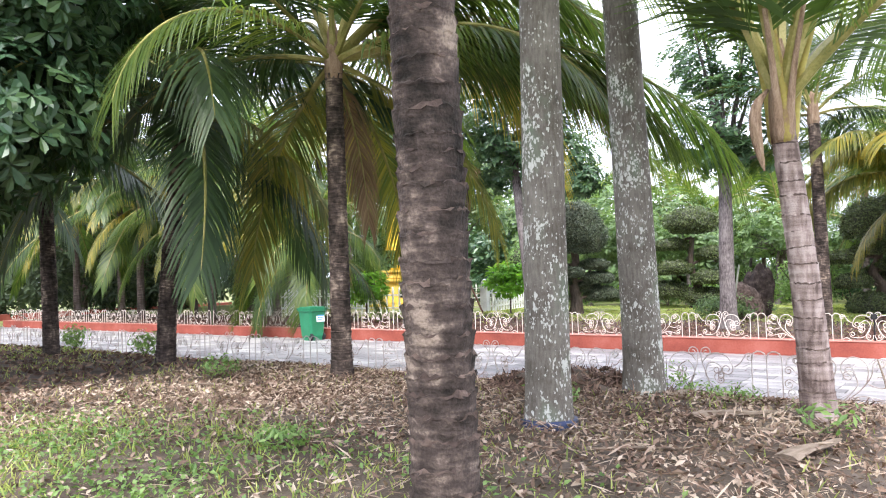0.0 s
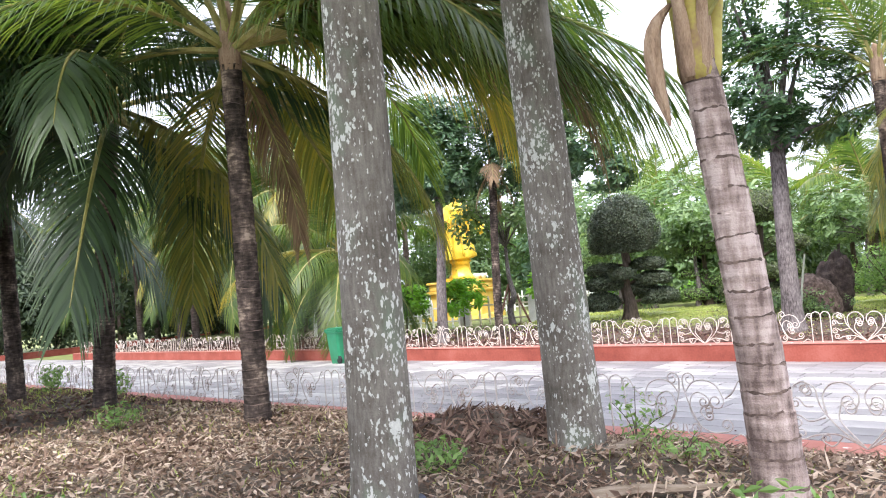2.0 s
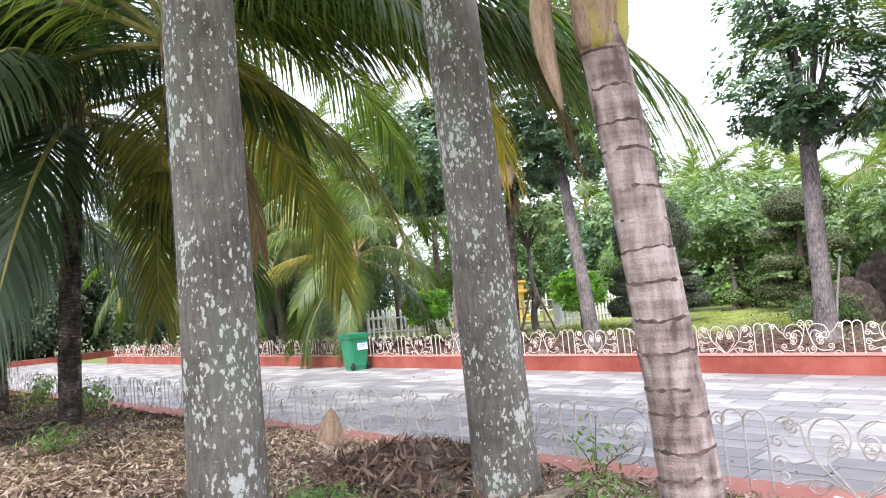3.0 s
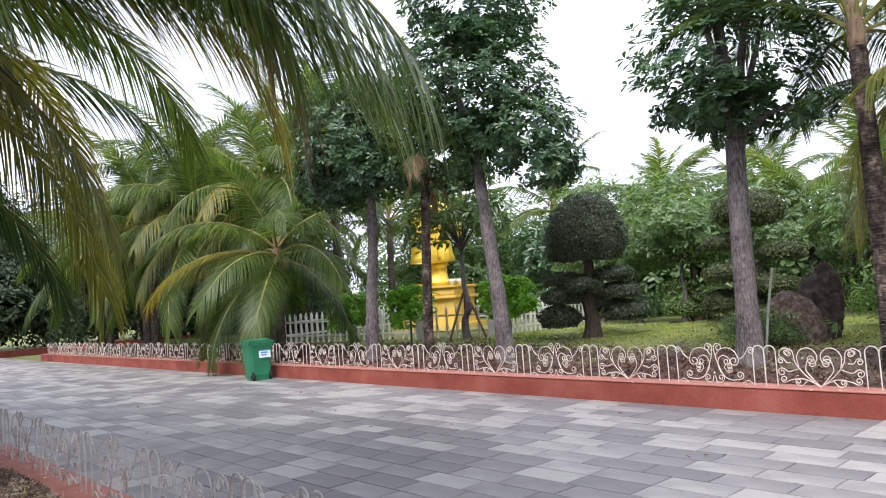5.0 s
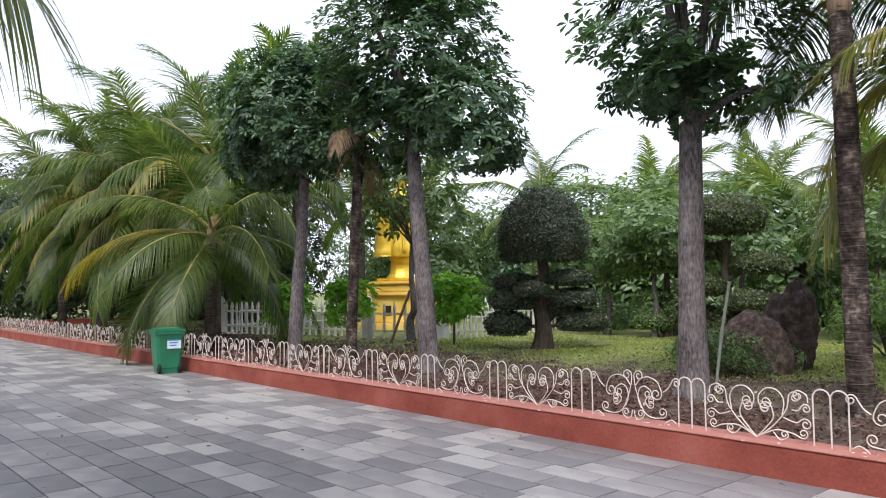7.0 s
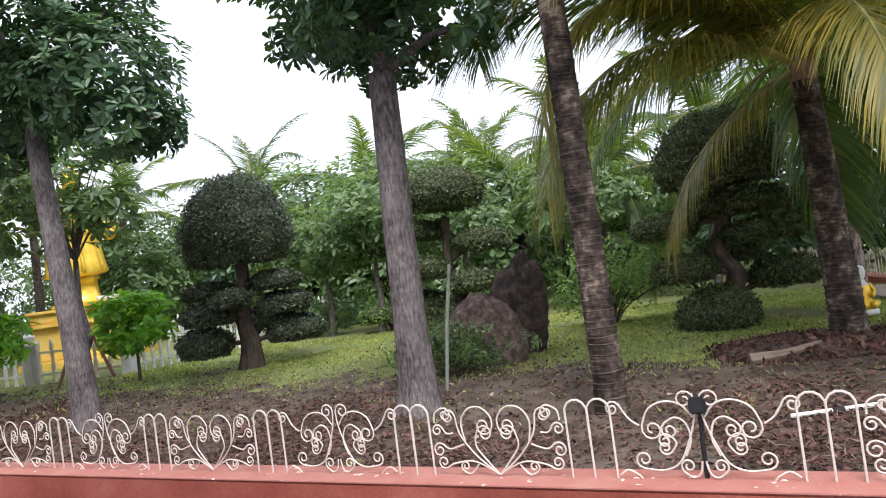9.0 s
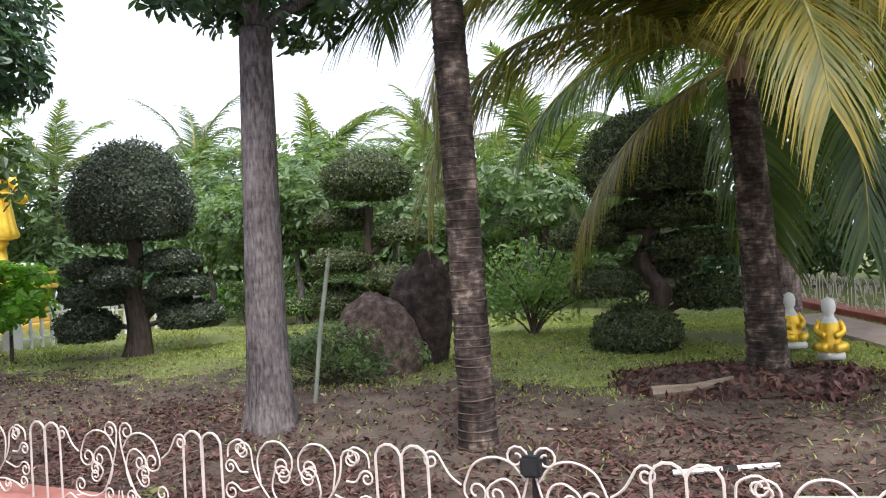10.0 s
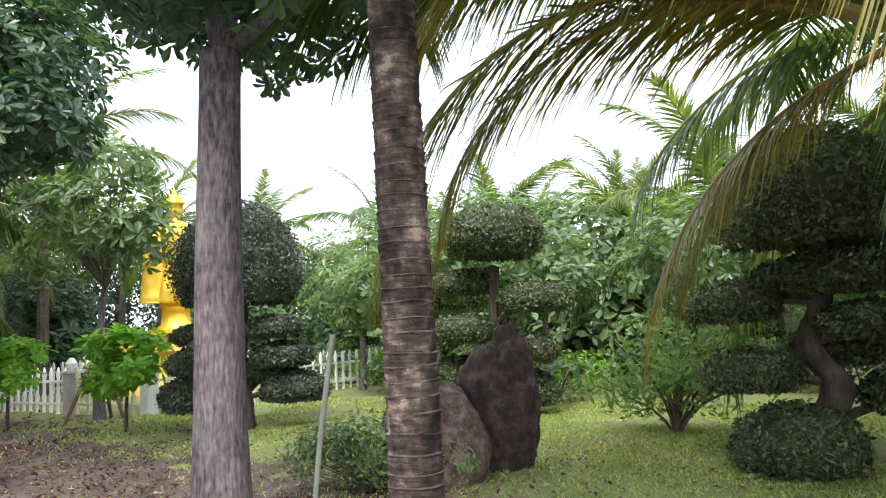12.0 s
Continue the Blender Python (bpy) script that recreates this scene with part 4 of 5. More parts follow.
palm(9.18, 1.98, GROUND(9.18, 1.98), 4.1, 0.125, 0.105, (-0.05, -0.02), M_PALM_DARK, "none", 1.0, 2, label="coconut palm with a slender ringed trunk behind the fence", seed=16, turn=10, ring=0.07, groove=0.65, extra=[("up", a, 0.85, 0, L_FROND) for a in (20, 100, 170, 240, 310)] + [("mid", a, 0.8, 0, L_FROND) for a in (0, 50, 110, 150, 195)] + [("low", a, 0.75, 0, L_FROND_DARK) for a in (30, 80, 130)])
palm(10.9, 4.3, GROUND(10.9, 4.3), 2.6, 0.17, 0.12, (-0.08, 0.0), M_PALM_DARK, "none", 1.12, 2, label="dark coconut palm with yellowing fronds over leaf litter", seed=18, turn=0, extra=[("up", a, 1.0, 0, L_FROND) for a in (10, 95, 175, 255, 320)] + [("mid", a, 1.05, 0, L_FROND) for a in (20, 65, 120, 345)] + [("mid", 212, 1.16, 0, L_FROND), ("drape", 218, 0.95, 0, L_FROND_YELLOW), ("drape", 227, 1.05, 0, L_FROND_YELLOW), ("arch", 226, 1.1, 0, L_FROND_YELLOW), ("mid", 262, 1.05, 0, L_FROND_YELLOW), ("drape", 284, 0.9, 0, L_FROND_YELLOW), ("mid", 290, 1.0, 0, L_FROND), ("drape", 305, 0.95, 0, L_FROND_YELLOW), ("low", 322, 1.0, 0, L_FROND_YELLOW), ("low", 80, 1.0, 0, L_FROND), ("mid", 228, 0.8, 0, L_FROND_YELLOW), ("mid", 203, 1.12, 0, L_FROND), ("mid", 245, 1.1, 0, L_FROND_YELLOW), ("hang", 212, 0.68, 0, L_FROND_YELLOW), ("hang", 198, 0.6, 0, L_FROND_YELLOW)])
palm(10.98, 7.48, GROUND(11, 7.5), 3.6, 0.17, 0.14, (-0.1, 0.0), M_PALM_PALE, "full", 1.1, 1, label="pale ringed coconut palm behind the clipped tree", seed=20)
palm(-4.82, 1.6, GROUND(-4.8, 1.6), 2.5, 0.13, 0.11, (0.05, 0.0), M_PALM, "full", 1.0, 2, label="low coconut palm with fronds drooping to the fence", seed=22, coconuts=5, turn=15, extra=[("blade", 310, 0.95, 0, L_FROND), ("blade", 200, 1.0, 15, L_FROND), ("hang", 20, 1.0, 0, L_FROND), ("low", 230, 1.1, 0, L_FROND_YELLOW)])
for i, (px, py, h) in enumerate([(-8.0, 3.2, 4.6), (-10.2, 2.2, 4.0), (-12.4, 3.0, 5.2), (-14.6, 2.2, 4.2), (-17.0, 2.8, 5.2), (-19.4, 2.2, 4.2), (-9.2, 6.5, 6.0), (-13.5, 6.0, 6.0)]):
    palm(px, py, GROUND(px, py), h, 0.15, 0.12, (0.1, -0.1), M_PALM, "full", 1.2, 1 if i < 3 else 0, label="coconut palm in the row beside the road", group="palms in the row beside the road", seed=40 + i, turn=i * 50, extra=[("hang", 280, 1.0, 0, L_FROND_YELLOW), ("low", 300, 1.05, 0, L_FROND_YELLOW)])

# ---- clipped trees ----
topiary(2.2, 5.3, GROUND(2.2, 5.3), [(0, 0, -0.1), (0.05, 0, 0.4), (-0.04, 0, 0.9), (0.06, 0, 1.4), (0.0, 0, 2.0)], [0.2, 0.16, 0.13, 0.11, 0.1], [(0.03, 0, 2.2, 0.85, 0.85, 0.92, 0.5), (0.5, 0.25, 1.36, 0.44, 0.4, 0.18), (-0.46, -0.3, 1.3, 0.42, 0.4, 0.18), (-0.42, -0.38, 0.92, 0.48, 0.42, 0.22), (0.55, 0.36, 0.98, 0.46, 0.42, 0.2), (-0.5, -0.46, 0.46, 0.46, 0.42, 0.28), (0.6, 0.5, 0.52, 0.5, 0.44, 0.24), (0.2, -0.5, 1.15, 0.34, 0.3, 0.17), (0.15, 0.4, 0.75, 0.42, 0.36, 0.2)], L_TOPI, 0.055, "dark clipped topiary tree with a dome and tiered pads", 2200, 51, flare=0.07)
topiary(9.55, 6.1, GROUND(9.5, 6.1), [(-0.1, 0, -0.1), (0.02, 0, 0.3), (0.16, 0.02, 0.62), (-0.02, 0, 0.95), (0.1, 0.02, 1.3), (0.12, 0, 1.7), (0.1, 0, 2.1)], [0.15, 0.13, 0.12, 0.1, 0.09, 0.08, 0.06], [(0.11, 0.03, 2.08, 0.74, 0.72, 0.62, 0.5), (0.26, 0.1, 1.5, 0.7, 0.55, 0.2), (-0.6, -0.14, 1.3, 0.42, 0.4, 0.2), (0.56, -0.02, 1.12, 0.52, 0.42, 0.17), (-0.42, -0.2, 0.73, 0.4, 0.38, 0.2), (0.7, 0.26, 0.56, 0.43, 0.42, 0.22), (0.05, 0.55, 0.9, 0.45, 0.4, 0.2), (-0.08, -0.3, 0.16, 0.48, 0.44, 0.34, 0.35)], L_TOPI_OLIVE, 0.05, "tall clipped topiary tree with stacked dark green pads", 2400, 52)
topiary(4.7, 8.0, GROUND(4.7, 8), [(0, 0, -0.1), (0.1, 0, 0.6), (-0.05, 0, 1.3), (0.0, 0, 2.1)], [0.12, 0.1, 0.08, 0.07], [(0, 0, 2.55, 0.75, 0.7, 0.45), (-0.6, 0, 1.9, 0.5, 0.5, 0.22), (0.6, 0.1, 1.6, 0.5, 0.5, 0.24), (-0.5, -0.2, 1.2, 0.55, 0.5, 0.25), (0.5, -0.1, 0.9, 0.5, 0.5, 0.25), (-0.7, 0, 0.55, 0.55, 0.5, 0.3), (0.3, 0, 0.35, 0.6, 0.5, 0.3)], L_TOPI_OLIVE, 0.055, "green clipped topiary tree with tiered cloud pads", 1500, 53)
for i, (px, py, r) in enumerate([(2.4, 9.5, 0.62), (5.6, 12.5, 0.55), (-3.0, 12.0, 0.9), (-10.5, 6.0, 0.5), (-12.2, 5.5, 0.55), (-1.5, 13.5, 0.7), (6.5, 14.0, 0.6)]):
    topiary(px, py, GROUND(px, py), [(0, 0, -0.1), (0.05, 0, 0.5), (0, 0, 1.1), (0, 0, 1.5)], [0.1, 0.08, 0.07, 0.06], [(0, 0, 1.75, r, r, r * 0.8, 0.5), (-0.4, 0, 0.95, r * 0.8, r * 0.7, 0.2), (0.45, 0.1, 0.7, r * 0.8, r * 0.7, 0.22), (-0.3, -0.1, 0.35, r * 0.8, r * 0.7, 0.25)], L_TOPI_GREEN if i != 3 else L_TOPI, 0.07, "rounded clipped topiary shrub with layered pads", 600, 60 + i)

# ---- rocks ----
rock = thing("boulder", 7.2, 4.9, GROUND(7.3, 4.9) - 0.1, "tall dark weathered boulder with a pointed top", "rock")
rv, rf = blob(0.37, 0.33, 0.8, np.random.default_rng(3), 56, 0.13, 0.35)
part("stone", Build().add(rv, rf), M_ROCK_DARK, rock, "", Matrix.Translation((0, 0, 0.5)) @ pose(0, 0, 0, 0, 6, 20), True)
rock2 = thing("boulder", 7.0, 4.25, GROUND(7, 4.3) - 0.1, "rounded brown boulder with rough lichen skin", "rock")
rv, rf = blob(0.5, 0.46, 0.68, np.random.default_rng(5), 64, 0.055, 0.4)
part("stone", Build().add(rv, rf), M_ROCK_BROWN, rock2, "", Matrix.Translation((0, 0, 0.25)), True)
bush("low_shrub", 6.85, 3.6, GROUND(6.8, 3.6), [(0, 0, 0.36, 0.66, 0.42, 0.3), (0.55, 0.05, 0.28, 0.55, 0.38, 0.24), (-0.3, -0.1, 0.3, 0.5, 0.4, 0.24)], 3600, 0.06, L_MID, "low shrub with bare twigs against the boulders", 71, 60, 0.45, 0.007)

# ---- green wheeled bin ----
def wheeled_bin(x, y, z, rz):
    t = thing("wheeled_bin", x, y, z, "green plastic wheeled bin with a white sticker by the kerb", "bin", "", rz)
    v, f = [], []
    levels = [(0.0, 0.2, 0.2), (0.1, 0.205, 0.215), (0.11, 0.215, 0.225), (0.75, 0.26, 0.27), (0.76, 0.285, 0.295), (0.8, 0.285, 0.295), (0.8, 0.25, 0.26)]
    for zz, hx, hy in levels:
        c = 0.05
        v += [(-hx + c, -hy, zz), (hx - c, -hy, zz), (hx, -hy + c, zz), (hx, hy - c, zz), (hx - c, hy, zz), (-hx + c, hy, zz), (-hx, hy - c, zz), (-hx, -hy + c, zz)]
    for i in range(len(levels) - 1):
        for k in range(8):
            f.append((i * 8 + k, i * 8 + (k + 1) % 8, i * 8 + 8 + (k + 1) % 8, i * 8 + 8 + k))
    f += [tuple(reversed(range(8))), tuple(range((len(levels) - 1) * 8, len(levels) * 8))]
    part("body", Build().add(v, f), M_BIN, t)
    lid = Build().box(-0.29, -0.3, 0.0, 0.29, 0.3, 0.035, 0.012).box(-0.25, -0.25, 0.03, 0.25, 0.25, 0.065, 0.02)
    lid.tube([(-0.24, 0.33, 0.0), (0.24, 0.33, 0.0)], 0.016, 8)
    part("lid", lid, M_BIN, t, "", Matrix.Translation((0, 0, 0.805)))
    for sx in (-1, 1):
        w = part("wheel", Build().lathe([(0.03, -0.025), (0.085, -0.025), (0.095, -0.012), (0.095, 0.012), (0.085, 0.025), (0.03, 0.025)], 18), M_BLACK, t, "black rubber wheel", Matrix.Translation((sx * 0.19, -0.2, 0.095)) @ pose(0, 0, 0, 0, 90, 0))
    s = part("sticker", Build().box(-0.12, -0.004, -0.1, 0.14, 0.0, 0.1), M_LABEL, t, "pale sticker with blue lines", Matrix.Translation((0.06, -0.262, 0.58)) @ pose(0, 0, 0, -4.5, 0, 0))
    for k in range(3):
        part("print_bar", Build().box(-0.09, -0.003, -0.012, 0.1 - 0.03 * k, 0.0, 0.012), M_BLUE, s, "", Matrix.Translation((0.01, -0.005, 0.06 - 0.05 * k)))
    return t


wheeled_bin(-2.6, -0.28, 0.0, 83)

# ---- golden statue and its fenced terrace ----
SX, SY, SZ = -6.8, 8.9, 0.3
TERRACE = pose(-9.24, 3.95, 0, 0, 0, 10.5)
structure(put("terrace", Build().box(-0.2, -0.2, 0.0, 8.6, 9.2, SZ + 0.05, 0.02).mesh("terrace", M_TILE), TERRACE), "pale tiled terrace round the statue", "terrace")
ped = thing("pedestal", SX, SY, SZ + 0.05, "yellow moulded pedestal carrying the golden statue", "pedestal", "", 25)
part("plinth", Build().box(-1.25, -1.25, 0, 1.25, 1.25, 0.22, 0.03), M_YELLOW, ped)
body = Build().box(-0.95, -0.95, 0.22, 0.95, 0.95, 1.05, 0.02)
part("body", body, M_YELLOW, ped)
part("cornice", Build().box(-1.08, -1.08, 1.05, 1.08, 1.08, 1.17, 0.03).box(-0.98, -0.98, 1.17, 0.98, 0.98, 1.4, 0.03).box(-1.06, -1.06, 1.4, 1.06, 1.06, 1.5, 0.03), M_YELLOW, ped)
part("step", Build().box(-0.6, -0.6, 1.5, 0.6, 0.6, 1.6, 0.03), M_GOLD, ped)
part("vent", Build().box(-0.12, -0.965, 0.45, 0.12, -0.945, 0.75), M_BLACK, ped, "dark square opening")
NS = 48
prof = [(0.5, 0.0), (0.48, 0.08), (0.4, 0.14), (0.37, 0.4), (0.36, 0.55), (0.44, 0.6), (0.42, 0.66), (0.4, 0.7), (0.66, 0.72), (0.68, 0.78), (0.62, 1.0), (0.56, 1.35), (0.5, 1.7), (0.47, 1.82), (0.5, 1.9), (0.52, 2.2), (0.54, 2.5), (0.48, 2.68), (0.32, 2.78), (0.16, 2.83), (0.13, 2.88), (0.14, 2.93), (0.21, 2.99), (0.245, 3.12), (0.235, 3.26), (0.27, 3.28), (0.27, 3.33), (0.2, 3.37), (0.21, 3.43), (0.14, 3.47), (0.14, 3.52), (0.07, 3.56), (0.05, 3.64), (0.015, 3.72)]
sv, sf = [], []
for r, zz in prof:
    for k in range(NS):
        a = 2 * math.pi * k / NS
        fold = 1 + (0.045 * math.sin(16 * a) if 0.7 < zz < 1.75 else 0.02 * math.sin(9 * a + 2 * zz) if zz < 2.6 else 0.0)
        sv.append((r * fold * math.cos(a) * 0.95, r * fold * math.sin(a) * 0.74 + (-0.04 if zz > 2.8 else 0), zz + (0.04 * math.cos(2 * a) if 0.7 < zz < 0.8 else 0)))
for i in range(len(prof) - 1):
    for k in range(NS):
        c = (k + 1) % NS
        sf.append((i * NS + k, i * NS + c, (i + 1) * NS + c, (i + 1) * NS + k))
st = Build().add(sv, sf)
# hanging sleeve with swags
ring_n, sleeve = 14, [(2.62, 0.14, 0.12), (2.5, 0.24, 0.2), (2.2, 0.29, 0.22), (1.7, 0.31, 0.22), (1.2, 0.34, 0.22), (0.9, 0.36, 0.24), (0.74, 0.42, 0.3), (0.7, 0.4, 0.28)]
sv = [(-0.46 + hw * math.cos(2 * math.pi * k / ring_n) * (1 + 0.06 * (k % 2)), -0.18 + hd * math.sin(2 * math.pi * k / ring_n) * (1 + 0.06 * (k % 2)), zz) for zz, hw, hd in sleeve for k in range(ring_n)]
st.add(sv, [(i * ring_n + (k + 1) % ring_n, i * ring_n + k, (i + 1) * ring_n + k, (i + 1) * ring_n + (k + 1) % ring_n) for i in range(len(sleeve) - 1) for k in range(ring_n)] + [tuple(range((len(sleeve) - 1) * ring_n, len(sleeve) * ring_n))])
for drop, r in ((0.3, 0.15), (0.52, 0.18), (0.74, 0.2)):
    st.tube([(-0.46 + r * math.sin(a), -0.36 - 0.06 * math.cos(a), 2.45 - drop * max(0.0, math.cos(a)) ** 0.7) for a in np.linspace(-1.5, 1.5, 14)], 0.032, 6)
st.tube(smooth_line([(0.34, -0.05, 2.55), (0.56, -0.16, 2.2), (0.7, -0.28, 2.0), (0.98, -0.34, 1.84)], 4), [0.18 - 0.009 * i for i in range(13)], 10)
st.tube(smooth_line([(0.74, -0.3, 1.98), (0.8, -0.32, 1.75), (0.78, -0.32, 1.55)], 4), [0.13, 0.15, 0.16, 0.17, 0.17, 0.18, 0.16, 0.12, 0.04], 9)
st.tube([(0.56 * math.cos(a) * 0.92, 0.56 * math.sin(a) * 0.76, 1.82) for a in np.linspace(0, 2 * math.pi, 33)], 0.05, 6, False)
st.tube(smooth_line([(0.08, -0.4, 1.8), (0.1, -0.44, 1.4), (0.14, -0.5, 0.8)], 4), 0.05, 6)
tagged(put("statue", st.mesh("statue", M_GOLD, True), pose(SX, SY, SZ + 0.05 + 1.6, 0, 0, 45)), "golden robed standing statue on the pedestal", "statue")
for i, (ox, oy) in enumerate([(0.75, -0.55), (0.9, -0.2), (0.8, 0.2)]):
    tagged(part("offering_bowl", Build().lathe([(0.06, 0), (0.07, 0.05), (0.12, 0.1), (0.14, 0.2), (0.12, 0.2)], 14), M_WHITE, None, "", pose(SX, SY, SZ + 1.55, 0, 0, 25) @ Matrix.Translation((ox, oy, 0)), True), "small white bowl on the statue's pedestal", "bowl")


def baluster_mesh(mat):
    return Build().lathe([(0.03, 0), (0.045, 0.02), (0.045, 0.05), (0.028, 0.08), (0.034, 0.25), (0.045, 0.36), (0.03, 0.42), (0.03, 0.6), (0.04, 0.64), (0.028, 0.68), (0.045, 0.76), (0.035, 0.82), (0.008, 0.92)], 10).mesh("baluster", mat, True)


def terrace_fence(x0, y0, x1, y1, mat, label, spacing=0.24):
    n = max(2, int(math.hypot(x1 - x0, y1 - y0) / spacing))
    a = math.degrees(math.atan2(y1 - y0, x1 - x0))
    f = tagged(thing("balustrade", 0, 0, 0, label, "balustrade"), kind="structure")
    f.matrix_basis = TERRACE @ pose(x0, y0, SZ + 0.05, 0, 0, a)
    me, step = baluster_mesh(mat), math.hypot(x1 - x0, y1 - y0) / n
    for i in range(n + 1):
        put("baluster", me, Matrix.Translation((i * step, 0, 0)), f)
    for zz in (0.2, 0.62):
        part("rail", Build().box(0, -0.02, zz, n * step, 0.02, zz + 0.05, 0.008), mat, f)
    return f


terrace_fence(0.0, 0.0, 5.85, 0.0, M_WHITE, "white balustrade with spear-topped balusters round the terrace")
terrace_fence(6.25, 0.0, 8.3, 0.0, M_YELLOW_LIT, "terrace balustrade beside the gate post, coloured gold-grey for yellow reflected light", 0.34)
terrace_fence(8.4, 0.15, 8.4, 8.9, M_WHITE, "white balustrade along the terrace's side")
terrace_fence(0.0, 0.15, 0.0, 8.9, M_WHITE, "white balustrade along the terrace's far side")
terrace_fence(0.1, 9.0, 8.3, 9.0, M_WHITE, "white balustrade behind the statue", 0.4)
for px in (6.05, 0.0, 8.4):
    gp = tagged(thing("gate_post", 0, 0, 0, "grey-white square terrace post with a cap", "post"), kind="structure")
    gp.matrix_basis = TERRACE @ pose(px, 0, SZ + 0.05)
    part("shaft", Build().box(-0.11, -0.11, 0, 0.11, 0.11, 0.8, 0.01), M_CONCRETE if px == 6.05 else M_WHITE, gp)
    part("cap", Build().box(-0.14, -0.14, 0.8, 0.14, 0.14, 0.85, 0.01).lathe([(0.03, 0.85), (0.1, 0.91), (0.11, 0.98), (0.05, 1.07), (0.01, 1.09)], 14), M_WHITE, gp)

# staked young tree by the terrace
fr = broad_tree(-1.19, 4.75, GROUND(-1.2, 4.7), [(0, 0, -0.1), (-0.05, 0, 0.45), (0.12, 0, 0.8), (0.0, 0, 1.4), (-0.1, 0.1, 2.2)], [0.1, 0.09, 0.08, 0.06, 0.045], [(-0.2, 0, 3.5, 1.3, 1.2, 0.7), (0.7, 0.3, 3.0, 0.8, 0.8, 0.6), (-0.8, -0.4, 2.9, 0.8, 0.7, 0.6), (-0.8, -0.4, 4.1, 0.9, 0.8, 0.5), (0.3, 0.2, 4.3, 0.8, 0.8, 0.5)], 420, 0.22, L_MID, M_BARK, "staked young frangipani tree with open branches", 81, 0.1, 6, 0.02, 16)
for a in (20, 140, 260):
    part("support_stake", Build().tube([(0.55 * math.cos(radians(a)), 0.55 * math.sin(radians(a)), -0.05), (0.04 * math.cos(radians(a)), 0.04 * math.sin(radians(a)), 1.15)], 0.03, 7), M_STAKE, fr, "red-brown wooden prop")

# leafy shrubs
bush("shrub", 7.75, 7.2, GROUND(7.7, 7.2), [(0, 0, 0.8, 0.85, 0.8, 0.55), (-0.3, 0, 0.5, 0.7, 0.6, 0.4), (0.5, 0.1, 0.6, 0.6, 0.6, 0.45)], 2600, 0.1, L_WEED, "loose green leafy shrub on the lawn", 91, 14)
for i, (px, py, lf, s) in enumerate([(-2.0, 3.6, L_LIGHT, 0.55), (0.6, 4.4, L_LIGHT, 0.6), (-3.6, 2.9, L_LIGHT, 0.6)]):
    broad_tree(px, py, GROUND(px, py), [(0, 0, -0.1), (0.02, 0, 0.4), (0, 0.02, 0.8), (0, 0, 1.0)], [0.03, 0.025, 0.02, 0.015], [(0.05, 0, 1.25, s, s, 0.2), (-0.4, 0.1, 0.95, s * 0.7, s * 0.6, 0.16), (0.45, -0.1, 0.9, s * 0.6, s * 0.7, 0.16), (0.1, -0.3, 0.7, s * 0.6, s * 0.5, 0.14)], 170, 0.2, lf, M_DARKBARK, "small bright green papaya-like sapling", 95 + i, 0.1, 7, 0.0, 10, "sapling")
for i, (px, py, h, w, n) in enumerate([(2.2, 9.2, 2.6, 1.1, 900), (0.6, 9.6, 2.2, 1.0, 700), (3.6, 10.6, 2.4, 1.0, 700), (6.3, 11.0, 2.5, 1.1, 700), (8.6, 11.5, 2.3, 1.0, 700), (-1.0, 10.2, 2.5, 1.1, 700), (5.0, 13.0, 2.8, 1.2, 700)]):
    broad_tree(px, py, GROUND(px, py), [(0, 0, -0.1), (0.1, 0, 0.6), (0.05, 0, 1.2), (0.1, 0, 1.6)], [0.08, 0.07, 0.05, 0.04], [(0, 0, h, w, w, 0.7), (-0.5, 0, h - 0.5, w * 0.7, w * 0.7, 0.5), (0.6, 0, h - 0.4, w * 0.7, w * 0.7, 0.5)], int(n * 0.5), 0.19, L_SHRUB, M_BARK, "light green frangipani tree with many bare stems", 110 + i, 0.1, 6, 0.02, 16)
for i in range(16):
    px, py = -2.5 + i * 0.72 + random.uniform(-0.3, 0.3), 10.5 + random.uniform(-1, 1.2) + (2.0 if i > 10 else 0)
    bush("shrub", px, py, GROUND(px, py), [(0, 0, 0.4, 0.7, 0.6, 0.42)], 420, 0.13, (L_MID, L_LIGHT, L_MID, L_BROAD)[i % 4], "low green border shrub", 130 + i, 4)

# ---- far trees ----
for i, (px, py, h, sc) in enumerate([(-10.4, 29.7, 6.4, 1.1), (-6.0, 30, 6.2, 1.1), (1.5, 26, 5.4, 1.0), (4.5, 20, 4.2, 1.0), (6.0, 13, 3.0, 1.0), (8.0, 17, 4.4, 1.0), (3.0, 15.5, 2.4, 1.0), (10.5, 14, 3.4, 1.0), (13.0, 11, 4.0, 1.05), (14.5, 8.0, 4.2, 1.1), (16, 13, 4.5, 1.1), (-3, 17, 4.2, 1.0), (-12, 11, 4.8, 1.1), (-14, 16, 5.5, 1.1), (-9, 18, 5.2, 1.1), (-17, 9, 5, 1.1), (-22, 14, 6, 1.1), (-1, 22, 5, 1.0), (12, 20, 5, 1.1), (-26, 6, 5, 1.1)]):
    palm(px, py, GROUND(px, min(py, 20)), h * 0.84, 0.15, 0.12, (0.1, 0), M_PALM, "far", sc, 0, label="coconut palm among the trees at the garden's edge", group="palms at the garden's edge", seed=200 + i, turn=i * 33)
